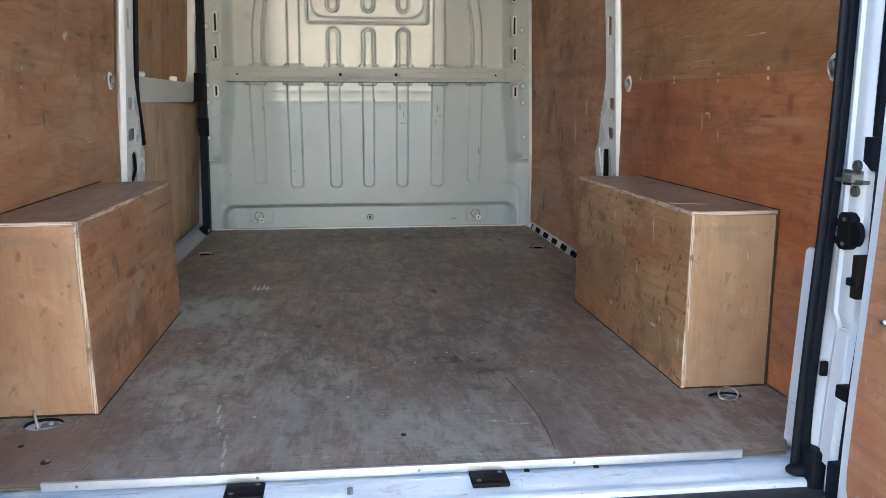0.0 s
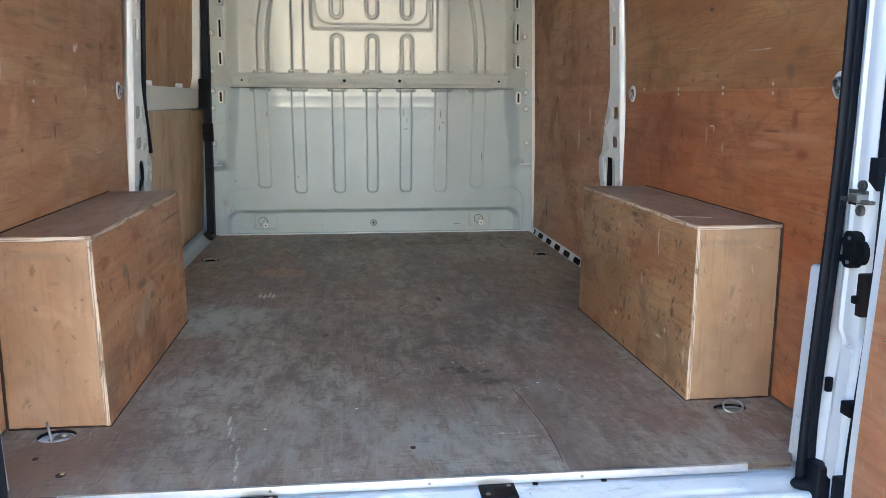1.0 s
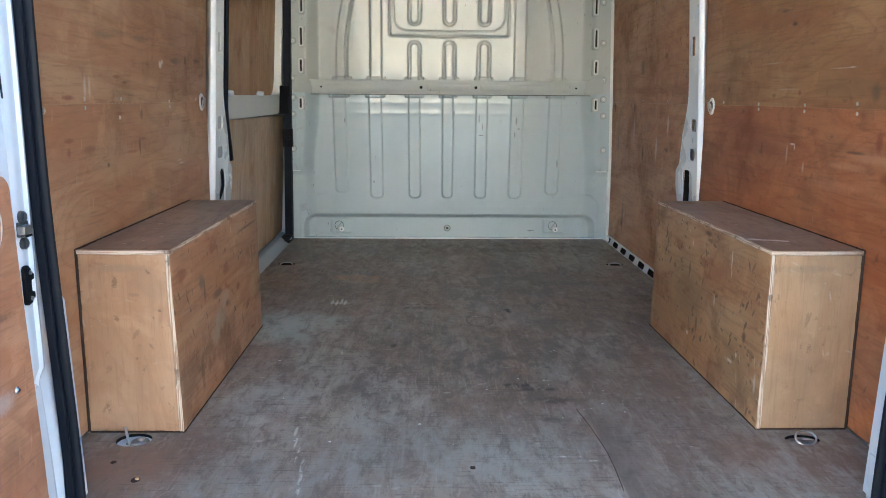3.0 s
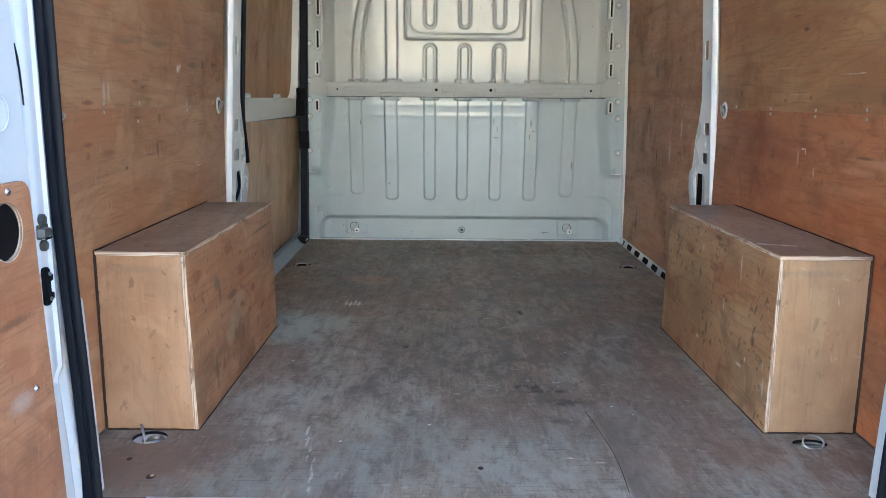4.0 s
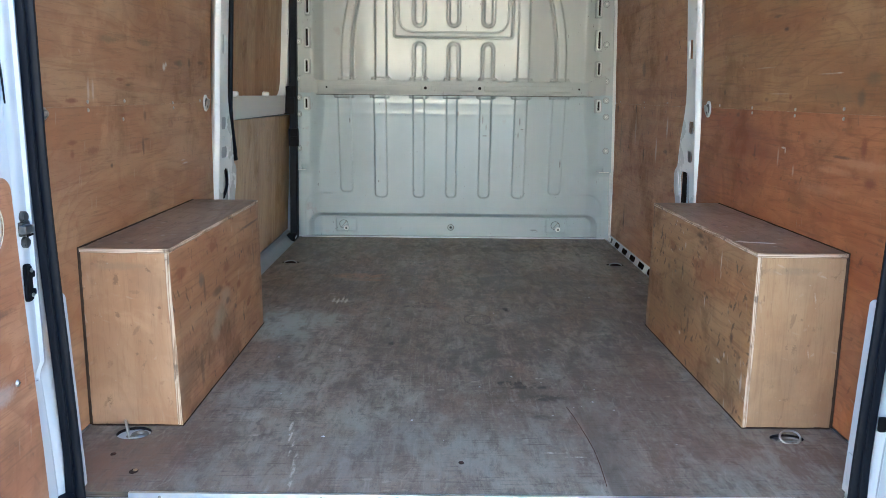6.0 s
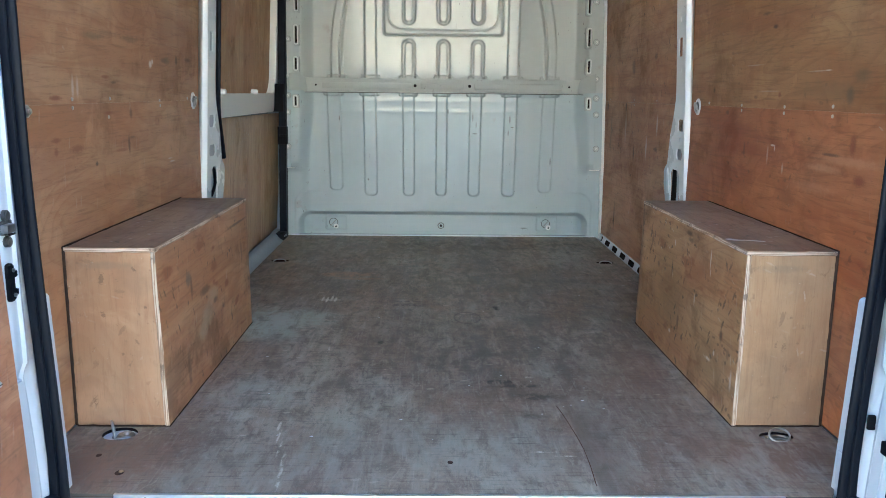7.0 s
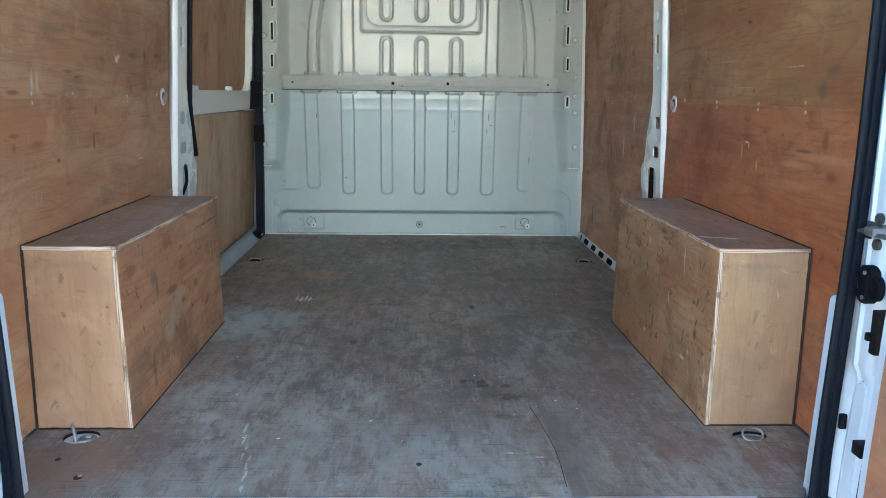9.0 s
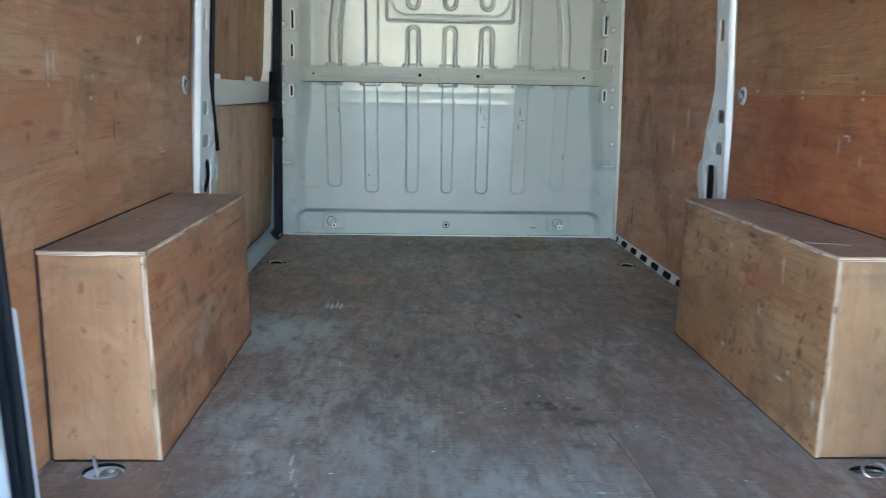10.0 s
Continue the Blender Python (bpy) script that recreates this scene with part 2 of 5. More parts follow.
PLY_FRONT = plywood("plywood_front_wall", (0.470, 0.262, 0.132), (0.385, 0.185, 0.086), 1, 4.0, marks=0.75, pale_marks=0.4, dirt=0.35, spots=(
    (0.66, 0.775, 0.40, 0.02, KNOT, 0.45), (0.425, 0.635, 0.010, 0.035, CHALK, 0.5), (0.575, 0.535, 0.010, 0.040, CHALK, 0.5), (0.83, 0.875, 0.03, 0.03, DARK, 0.55), (0.468, 0.908, 0.02, 0.012, DARK, 0.5), (0.96, 0.70, 0.012, 0.02, DARK, 0.7), (1.35, 0.695, 0.015, 0.02, DARK, 0.7),
    (0.78, 0.50, 0.012, 0.03, DARK, 0.6), (0.43, 0.538, 0.02, 0.008, DARK, 0.6), (1.1, 0.17, 0.012, 0.06, DARK, 0.5), (0.8, 0.42, 0.25, 0.03, KNOT, 0.4), (1.25, 0.55, 0.01, 0.08, GREENISH, 0.5), (0.95, 0.60, 0.012, 0.06, CHALK, 0.25)))
PLY_SLIDE = plywood("plywood_sliding_door", (0.555, 0.372, 0.195), (0.47, 0.290, 0.140), 2, 5.0, marks=0.25, knots=0.12, dirt=0.15, gloss=0.38)
PLY_SLIDE_UP = plywood("plywood_window_panel", (0.51, 0.328, 0.168), (0.42, 0.230, 0.106), 2, 5.5, marks=0.2, knots=0.3)
PLY_BOX_SIDE = plywood("plywood_box_side", (0.408, 0.254, 0.120), (0.320, 0.178, 0.078), 1, 6.0, marks=0.95, pale_marks=0.45, knots=0.7, dirt=0.5, spots=(
    (0.10, 0.20, 0.13, 0.10, GREENISH, 0.3), (-0.26, 0.10, 0.11, 0.06, GREENISH, 0.35), (-0.10, 0.30, 0.10, 0.05, KNOT, 0.25), (-0.212, 0.352, 0.003, 0.022, CHALK, 0.75), (-0.216, 0.318, 0.003, 0.008, CHALK, 0.5), (0.077, 0.341, 0.004, 0.008, CHALK, 0.7), (-0.115, 0.224, 0.0035, 0.012, CHALK, 0.6),
    (0.070, 0.083, 0.008, 0.005, CHALK, 0.7), (-0.247, 0.104, 0.014, 0.004, CHALK, 0.7), (-0.283, 0.130, 0.005, 0.006, CHALK, 0.7), (-0.40, 0.10, 0.006, 0.020, CHALK, 0.5), (-0.04, 0.388, 0.022, 0.006, DARK, 0.65), (-0.055, 0.372, 0.020, 0.005, DARK, 0.5), (0.088, 0.264, 0.006, 0.020, DARK, 0.6),
    (0.005, 0.127, 0.008, 0.020, DARK, 0.6), (-0.32, 0.186, 0.008, 0.014, DARK, 0.65), (-0.37, 0.155, 0.010, 0.012, DARK, 0.4), (0.30, 0.31, 0.008, 0.02, DARK, 0.5), (0.22, 0.25, 0.012, 0.008, DARK, 0.5)))
PLY_BOX_SIDE_LEFT = plywood("plywood_box_side_left", (0.445, 0.272, 0.140), (0.355, 0.184, 0.087), 1, 6.6, marks=1.0, pale_marks=0.35, knots=0.8, dirt=0.5, spots=(
    (-0.115, 0.135, 0.035, 0.020, (0.40, 0.33, 0.23), 0.55), (-0.065, 0.165, 0.050, 0.026, (0.40, 0.33, 0.23), 0.6), (-0.005, 0.205, 0.045, 0.022, (0.40, 0.33, 0.23), 0.55), (0.012, 0.187, 0.018, 0.008, DARK, 0.6), (-0.19, 0.270, 0.008, 0.028, DARK, 0.55), (-0.21, 0.295, 0.018, 0.016, (0.10, 0.10, 0.09), 0.75), (0.30, 0.355, 0.11, 0.004, DARK, 0.6), (0.14, 0.205, 0.020, 0.010, KNOT, 0.8),
    (0.02, 0.28, 0.030, 0.012, KNOT, 0.7), (-0.08, 0.235, 0.04, 0.010, DARK, 0.6), (-0.25, 0.08, 0.012, 0.045, DARK, 0.5), (0.33, 0.26, 0.012, 0.03, DARK, 0.4)))
PLY_BOX_END = plywood("plywood_box_end", (0.400, 0.268, 0.150), (0.345, 0.212, 0.108), 2, 7.0, marks=0.36, pale_marks=0.3, knots=0.35, normal=1, dirt=0.28, spots=(
    (-0.02, 0.375, 0.05, 0.008, (0.20, 0.16, 0.11), 0.35), (0.02, 0.10, 0.03, 0.035, (0.30, 0.20, 0.12), 0.3), (0.01, 0.03, 0.07, 0.018, (0.30, 0.20, 0.12), 0.3)))
PLY_BOX_END_LEFT = plywood("plywood_box_end_left", (0.430, 0.278, 0.160), (0.370, 0.218, 0.115), 2, 7.4, marks=0.36, pale_marks=0.3, knots=0.35, normal=1, dirt=0.22, spots=(
    (-0.02, 0.375, 0.05, 0.008, (0.20, 0.16, 0.11), 0.35), (0.02, 0.10, 0.03, 0.035, (0.30, 0.20, 0.12), 0.3), (0.01, 0.03, 0.07, 0.018, (0.30, 0.20, 0.12), 0.3)))
PLY_BOX_TOP = plywood("plywood_box_top", (0.36, 0.246, 0.158), (0.275, 0.175, 0.108), 1, 8.0, marks=0.6, gloss=0.42, normal=2, pale_marks=0.6, knots=0.6)
PLY_DOOR = plywood("plywood_rear_door", (0.465, 0.255, 0.135), (0.395, 0.185, 0.088), 1, 9.0, marks=0.3, pale_marks=0.3, spots=(
    (-0.12, 0.30, 0.03, 0.014, CHALK, 0.35), (-0.12, 0.42, 0.05, 0.006, DARK, 0.5)))


def ply_edge_material(name, axis, tone=1.0):
    """Cut edge of a board: thin layers across its thickness."""
    n = Nodes(name)
    ply = n.noise(1.0, n.scaled(tuple(520 if i == axis else 9 for i in range(3))), 1, 0.5)
    chip = n.noise(17.0, None, 7, 0.72)
    col = n.mix(n.ramp(ply, 0.44, 0.56), tuple(c * tone for c in (0.70, 0.58, 0.45)), tuple(c * tone for c in (0.36, 0.25, 0.16)))
    col = n.mix(n.ramp(chip, 0.54, 0.63, 0.0, 0.75), col, (0.13, 0.09, 0.065))
    n.bump(chip, 0.4, 0.001)
    return n.done(col, 0.75)


def floor_material():
    """Trodden hardwood veneer: grey bloom, dark ground-in dirt and boot scuffs, mostly dragged along the van."""
    n = Nodes("worn_floor_plywood")
    big = n.noise(1.0, n.scaled((2.4, 1.1, 1.0)), 5, 0.60, 0.4)
    mid = n.noise(1.0, n.scaled((9.0, 4.2, 1.0)), 7, 0.68, 0.5)
    scuff = n.noise(1.0, n.scaled((23.0, 8.5, 1.0), (1, 6, 3)), 8, 0.72, 0.4)
    small = n.noise(1.0, n.scaled((46.0, 20.0, 1.0), (3, 8, 0)), 6, 0.70, 0.3)
    speck = n.noise(1.0, n.scaled((170.0, 75.0, 1.0)), 3, 0.65)
    drag = n.noise(1.0, n.scaled((130.0, 5.0, 1.0), (2, 0, 0)), 4, 0.62)
    grain = n.noise(1.0, n.scaled((11.0, 150.0, 1.0), (5, 1, 0)), 4, 0.64)
    col = n.mix(n.ramp(big, 0.40, 0.60), (0.170, 0.138, 0.110), (0.272, 0.243, 0.208))
    col = n.mix(n.ramp(mid, 0.46, 0.68, 0.0, 0.48), col, (0.318, 0.302, 0.274))
    col = n.mix(n.ramp(mid, 0.50, 0.38, 0.0, 0.62), col, (0.098, 0.080, 0.064))
    brown = n.ramp(n.noise(1.0, n.scaled((4.2, 2.2, 1), (9, 4, 2)), 5, 0.62), 0.49, 0.60, 0.0, 0.45)
    col = n.mix(brown, col, (0.212, 0.146, 0.104))
    col = n.mix(n.ramp(scuff, 0.52, 0.35, 0.0, 0.56), col, (0.082, 0.070, 0.060))
    col = n.mix(n.ramp(scuff, 0.54, 0.70, 0.0, 0.35), col, (0.330, 0.320, 0.305))
    col = n.mix(n.ramp(small, 0.54, 0.66, 0.0, 0.35), col, (0.360, 0.338, 0.310))
    col = n.mix(n.ramp(small, 0.46, 0.35, 0.0, 0.58), col, (0.086, 0.070, 0.058))
    col = n.mix(n.ramp(drag, 0.56, 0.70, 0.0, 0.28), col, (0.385, 0.370, 0.350))
    col = n.mix(n.ramp(drag, 0.44, 0.32, 0.0, 0.25), col, (0.090, 0.076, 0.064))
    col = n.mix(n.math("MULTIPLY", n.ramp(grain, 0.56, 0.68, 0.0, 0.6), n.ramp(mid, 0.60, 0.44)), col, (0.075, 0.058, 0.046))
    col = n.mix(n.ramp(speck, 0.60, 0.72, 0.0, 0.35), col, (0.400, 0.372, 0.340))
    col = n.mix(n.ramp(speck, 0.40, 0.30, 0.0, 0.45), col, (0.070, 0.056, 0.045))
    for k, (deg, length, width, share, c, amount) in enumerate((
            (86, 0.070, 0.0022, 0.12, (0.50, 0.48, 0.45), 0.35), (72, 0.060, 0.0018, 0.08, (0.52, 0.50, 0.47), 0.35), (-25, 0.045, 0.0018, 0.05, (0.50, 0.48, 0.45), 0.3),
            (-4, 0.050, 0.0045, 0.10, (0.045, 0.037, 0.031), 0.45), (84, 0.060, 0.0030, 0.10, (0.045, 0.037, 0.031), 0.4), (33, 0.035, 0.0050, 0.07, (0.045, 0.037, 0.031), 0.45),
            (80, 0.030, 0.0110, 0.06, (0.035, 0.029, 0.025), 0.5), (10, 0.010, 0.0050, 0.04, (0.62, 0.58, 0.53), 0.6))):
        col = n.mix(n.math("MULTIPLY", n.dashes(2.0 + k, deg, 2, length, width, share, 0.5), amount * 0.45), col, c)
    # pale worn patch, rubbed marks, dark scuffs, and wider lighter and darker patches
    for cx, cy, rx, ry, c, k in (
            (-0.585, 0.84, 0.09, 0.15, (0.340, 0.368, 0.340), 0.75), (-0.46, 0.90, 0.09, 0.10, (0.330, 0.358, 0.330), 0.6), (-0.53, 0.70, 0.08, 0.08, (0.320, 0.345, 0.320), 0.45),
            (-0.445, 1.165, 0.004, 0.03, (0.612, 0.597, 0.563), 0.7), (-0.428, 1.15, 0.004, 0.035, (0.612, 0.597, 0.563), 0.7), (-0.412, 1.175, 0.004, 0.04, (0.612, 0.597, 0.563), 0.65), (-0.398, 1.155, 0.005, 0.03, (0.612, 0.597, 0.563), 0.7), (-0.42, 1.15, 0.035, 0.015, (0.55, 0.54, 0.51), 0.4),
            (-0.40, 1.575, 0.10, 0.045, (0.420, 0.230, 0.125), 0.5), (-0.34, 1.50, 0.09, 0.02, (0.420, 0.230, 0.125), 0.3),
            (0.140, 0.292, 0.050, 0.016, (0.034, 0.029, 0.024), 0.75), (0.180, 0.262, 0.055, 0.014, (0.034, 0.029, 0.024), 0.75), (0.225, 0.185, 0.055, 0.022, (0.040, 0.034, 0.028), 0.7), (0.16, 0.22, 0.07, 0.05, (0.085, 0.070, 0.058), 0.4), (0.20, 0.06, 0.03, 0.016, (0.04, 0.034, 0.028), 0.55), (0.23, -0.02, 0.02, 0.012, (0.04, 0.034, 0.028), 0.5),
            (0.187, 1.046, 0.014, 0.026, (0.021, 0.017, 0.013), 0.9), (-0.20, 0.635, 0.009, 0.016, (0.021, 0.019, 0.015), 0.85), (-0.126, 1.081, 0.06, 0.014, (0.055, 0.046, 0.038), 0.6), (-0.12, 1.13, 0.05, 0.008, (0.055, 0.046, 0.038), 0.5),
            # the two widest greys, at the rear edge, paint in the sky's sheen
            (-0.50, 0.20, 0.12, 0.10, (0.345, 0.345, 0.330), 0.4), (-0.52, 0.06, 0.05, 0.03, (0.44, 0.42, 0.39), 0.4), (-0.05, -0.13, 0.36, 0.18, (0.255, 0.254, 0.243), 0.36), (-0.42, -0.22, 0.20, 0.10, (0.250, 0.250, 0.240), 0.36),
            # wide patches that darken the middle, the far end and beside the boxes
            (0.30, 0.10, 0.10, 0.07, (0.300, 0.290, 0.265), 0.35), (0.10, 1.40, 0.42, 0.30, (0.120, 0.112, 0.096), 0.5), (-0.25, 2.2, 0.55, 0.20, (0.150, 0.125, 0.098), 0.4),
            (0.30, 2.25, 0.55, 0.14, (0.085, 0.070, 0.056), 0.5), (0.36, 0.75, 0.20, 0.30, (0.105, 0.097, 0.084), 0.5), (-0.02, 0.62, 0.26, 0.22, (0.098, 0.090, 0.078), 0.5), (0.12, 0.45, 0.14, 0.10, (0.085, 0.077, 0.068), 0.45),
            (-0.27, 0.33, 0.07, 0.13, (0.098, 0.086, 0.074), 0.55), (-0.18, 0.14, 0.05, 0.10, (0.115, 0.102, 0.088), 0.4), (-0.46, -0.19, 0.022, 0.03, (0.118, 0.110, 0.100), 0.5),
            (0.72, -0.15, 0.14, 0.17, (0.160, 0.110, 0.082), 0.7), (0.55, 0.35, 0.07, 0.30, (0.150, 0.108, 0.084), 0.5), (-0.72, -0.20, 0.12, 0.12, (0.190, 0.130, 0.096), 0.8), (-0.50, 0.50, 0.05, 0.22, (0.120, 0.100, 0.086), 0.35)):
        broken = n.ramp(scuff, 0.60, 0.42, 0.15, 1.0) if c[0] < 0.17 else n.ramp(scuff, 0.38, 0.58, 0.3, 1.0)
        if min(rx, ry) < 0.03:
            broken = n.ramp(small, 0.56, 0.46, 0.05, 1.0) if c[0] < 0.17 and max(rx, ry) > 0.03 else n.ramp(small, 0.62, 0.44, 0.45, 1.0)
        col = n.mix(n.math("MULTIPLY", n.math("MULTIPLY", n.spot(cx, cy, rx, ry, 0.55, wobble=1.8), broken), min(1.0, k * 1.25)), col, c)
    ring = n.math("SUBTRACT", n.spot(0.079, 0.917, 0.047, 0.072, 0.05, wobble=0.08), n.spot(0.079, 0.917, 0.042, 0.066, 0.05, wobble=0.08))
    col = n.mix(n.math("MULTIPLY", ring, 0.55), col, (0.055, 0.045, 0.037))
    # brown boot dirt, thickest towards the corner of the opening
    for cx, cy, rx, ry, k in ((0.52, -0.12, 0.20, 0.16, 0.45), (0.42, 0.20, 0.14, 0.26, 0.35), (-0.62, -0.10, 0.10, 0.14, 0.35), (0.10, 0.12, 0.14, 0.12, 0.22)):
        col = n.mix(n.math("MULTIPLY", n.math("MULTIPLY", n.spot(cx, cy, rx, ry, 0.7, wobble=1.4), n.ramp(small, 0.40, 0.60, 1.0, 0.4)), k), col, (0.150, 0.100, 0.076))
    # the sheet is duller on one side of the split
    sep = n.tree.nodes.new("ShaderNodeSeparateXYZ")
    n.link(n.coord, sep.inputs[0])
    side = n.math("MULTIPLY", n.ramp(sep.outputs[0], 0.279, 0.286), n.ramp(sep.outputs[1], 0.16, 0.02))
    col = n.mix(n.math("MULTIPLY", n.math("MULTIPLY", side, n.ramp(sep.outputs[0], 0.40, 0.29)), 0.68), col, (0.112, 0.092, 0.077))
    # dirt caught in the open pores across the sheet
    pore = n.noise(1.0, n.scaled((7.0, 210.0, 1.0), (3, 9, 0)), 3, 0.6, 0.3)
    col = n.mix(n.math("MULTIPLY", n.ramp(pore, 0.57, 0.66, 0.0, 0.5), n.ramp(scuff, 0.60, 0.46)), col, (0.062, 0.051, 0.042))
    # whitish dragged scratches near the edge
    for cx, cy, rx, ry in ((-0.394, 0.0, 0.0035, 0.03), (-0.385, -0.06, 0.0022, 0.04), (-0.372, -0.125, 0.0028, 0.035), (-0.354, -0.18, 0.0040, 0.035), (-0.350, -0.235, 0.0034, 0.03), (-0.347, -0.29, 0.0034, 0.03), (-0.35, 0.537, 0.003, 0.05), (0.20, -0.135, 0.03, 0.004), (0.238, -0.155, 0.02, 0.004), (0.276, 0.578, 0.010, 0.006), (0.22, 0.33, 0.012, 0.006)):
        col = n.mix(n.math("MULTIPLY", n.spot(cx, cy, rx, ry, 0.4, wobble=1.3), n.ramp(small, 0.42, 0.58, 0.0, 0.6)), col, (0.560, 0.555, 0.535))
    col = n.mix(1.0, col, (1.31, 1.25, 1.085), "MULTIPLY")
    n.bump(n.math("ADD", n.math("ADD", speck, drag), n.math("ADD", n.math("MULTIPLY", small, 2.0), grain)), 0.3, 0.0012)
    return n.done(col, n.ramp(mid, 0.35, 0.65, 0.46, 0.62), spec=0.32)


def paint_material(name, colour, rough, dirt, dirt_colour, coat=0.3):
    n = Nodes(name)
    haze = n.noise(4.0, None, 5, 0.6)
    fine = n.noise(60.0, None, 4, 0.7)
    col = n.mix(n.ramp(haze, 0.45, 0.75, 0.0, dirt), colour, dirt_colour)
    col = n.mix(n.ramp(fine, 0.66, 0.74, 0.0, dirt), col, tuple(c * 0.6 for c in dirt_colour))
    n.bump(n.noise(260.0, None, 2), 0.04, 0.0004)
    return n.done(col, n.ramp(haze, 0.3, 0.7, rough, rough + 0.1), coat=coat)


def bulkhead_paint(name, clean, dull):
    n = Nodes(name)
    haze = n.noise(3.0, None, 5, 0.6)
    patch = n.ramp(n.noise(5.0, n.scaled((1, 1, 1), (3, 1, 7)), 3), 0.50, 0.60)
    col = n.mix(n.ramp(haze, 0.44, 0.62, 0.0, 0.4), clean, dull)
    for turn, a, b, lim in ((0.0, 30, 110, 0.70), (0.5, 24, 150, 0.71), (1.4, 30, 120, 0.72)):
        dash = n.noise(1.0, n.scaled((b, 40, a), (turn * 7, 2, 5), (0, turn, 0)), 2, 0.6)
        col = n.mix(n.math("MULTIPLY", n.ramp(dash, lim, lim + 0.05, 0.0, 0.75), patch), col, (0.13, 0.10, 0.09))
    for x, z, rx, rz in ((0.150, 0.63, 0.003, 0.022), (0.168, 0.59, 0.0025, 0.015), (0.162, 0.545, 0.012, 0.003), (0.345, 0.62, 0.004, 0.020), (0.358, 0.58, 0.008, 0.003),
                         (0.338, 0.55, 0.003, 0.014), (0.02, 0.66, 0.003, 0.012), (-0.55, 0.62, 0.003, 0.012), (0.565, 0.40, 0.003, 0.02), (0.44, 0.035, 0.018, 0.003), (-0.40, 0.30, 0.004, 0.006)):
        col = n.mix(n.math("MULTIPLY", n.spot(x, z, rx, rz, 0.5, "xz", 1.2), 0.7), col, (0.16, 0.13, 0.12))
    stain = n.ramp(n.noise(9.0, n.scaled((1, 1, 1), (8, 1, 2)), 4), 0.66, 0.74, 0.0, 0.3)
    col = n.mix(stain, col, (0.36, 0.27, 0.24))
    n.bump(n.noise(14.0, None, 2), 0.06, 0.003)
    n.bsdf.inputs["Coat IOR"].default_value = 1.5
    return n.done(col, n.ramp(haze, 0.35, 0.65, 0.34, 0.42), coat=0.7, spec=0.3)


def sill_paint():
    """White paint with trodden dirt, smeared along the sill."""
    n = Nodes("scuffed_white_sill_paint")
    smear = n.noise(1.0, n.scaled((5.0, 45.0, 20.0)), 6, 0.7, 0.6)
    blotch = n.noise(1.0, n.scaled((14.0, 40.0, 20.0), (4, 2, 1)), 5, 0.65, 0.4)
    chip = n.noise(90.0, None, 3, 0.6)
    col = n.mix(n.ramp(smear, 0.42, 0.62, 0.0, 0.55), (0.62, 0.655, 0.69), (0.40, 0.415, 0.42))
    col = n.mix(n.ramp(blotch, 0.56, 0.70, 0.0, 0.55), col, (0.30, 0.285, 0.26))
    col = n.mix(n.ramp(chip, 0.68, 0.74, 0.0, 0.8), col, (0.12, 0.10, 0.085))
    n.bump(smear, 0.15, 0.0008)
    return n.done(col, n.ramp(smear, 0.4, 0.65, 0.22, 0.42), coat=0.3)


def plain_material(name, colour, rough, metal=0.0, grain=0.15, bumpy=0.1, scale=120.0, spec=0.5):
    n = Nodes(name)
    f = n.noise(scale, None, 4, 0.6)
    g = n.noise(scale * 0.08, None, 3)
    col = n.mix(n.ramp(f, 0.4, 0.7, 0.0, grain), colour, tuple(c * 0.5 for c in colour))
    col = n.mix(n.ramp(g, 0.45, 0.75, 0.0, grain), col, tuple(min(1, c * 1.5 + 0.01) for c in colour))
    n.bump(f, bumpy, 0.0008)
    return n.done(col, n.ramp(g, 0.3, 0.7, rough, min(1, rough + 0.12)), metal, spec=spec)


def tarmac_material():
    n = Nodes("worn_grey_tarmac")
    stone = n.cells(140.0)
    patch = n.noise(0.6, None, 5, 0.6)
    col = n.mix(n.ramp(stone, 0.1, 0.6), (0.095, 0.094, 0.092), (0.065, 0.064, 0.063))
    col = n.mix(n.ramp(patch, 0.4, 0.7, 0.0, 0.5), col, (0.055, 0.054, 0.053))
    n.bump(stone, 0.6, 0.006)
    return n.done(col, 0.85)


PLY_EDGE = [ply_edge_material("plywood_cut_edge_" + "xyz"[i], i, 0.88) for i in range(3)]
FLOOR_EDGE = [ply_edge_material("dirty_floor_edge", 2, 0.16)] * 3
FLOOR = floor_material()
WHITE = paint_material("white_body_paint", (0.70, 0.715, 0.73), 0.18, 0.18, (0.55, 0.53, 0.49))
WHITE_WORN = paint_material("worn_white_paint", (0.72, 0.73, 0.735), 0.28, 0.25, (0.42, 0.38, 0.33))
SILL_WHITE = sill_paint()
PILLAR_WHITE = paint_material("white_pillar_paint", (0.80, 0.805, 0.80), 0.25, 0.1, (0.62, 0.60, 0.56), coat=0.4)
FLANGE = paint_material("pale_cream_flange_paint", (0.80, 0.79, 0.74), 0.38, 0.06, (0.62, 0.60, 0.54), coat=0.0)
# one grey paint in two tints: cool and warm reflected light put in
GREY = bulkhead_paint("bulkhead_cool_lit_paint", (0.482, 0.534, 0.534), (0.424, 0.466, 0.464))
GREY_WARM_LIT = bulkhead_paint("bulkhead_warm_lit_paint", (0.530, 0.540, 0.500), (0.47, 0.472, 0.432))
# black of the rubber seals, also painted shade in the hinge gaps
RUBBER_AND_SHADE = plain_material("black_rubber_and_shade", (0.006, 0.0075, 0.012), 0.48, 0, 0.3, 0.15, spec=0.16)
PLASTIC = plain_material("black_plastic", (0.007, 0.007, 0.008), 0.55, 0, 0.2, 0.12, 300, spec=0.08)
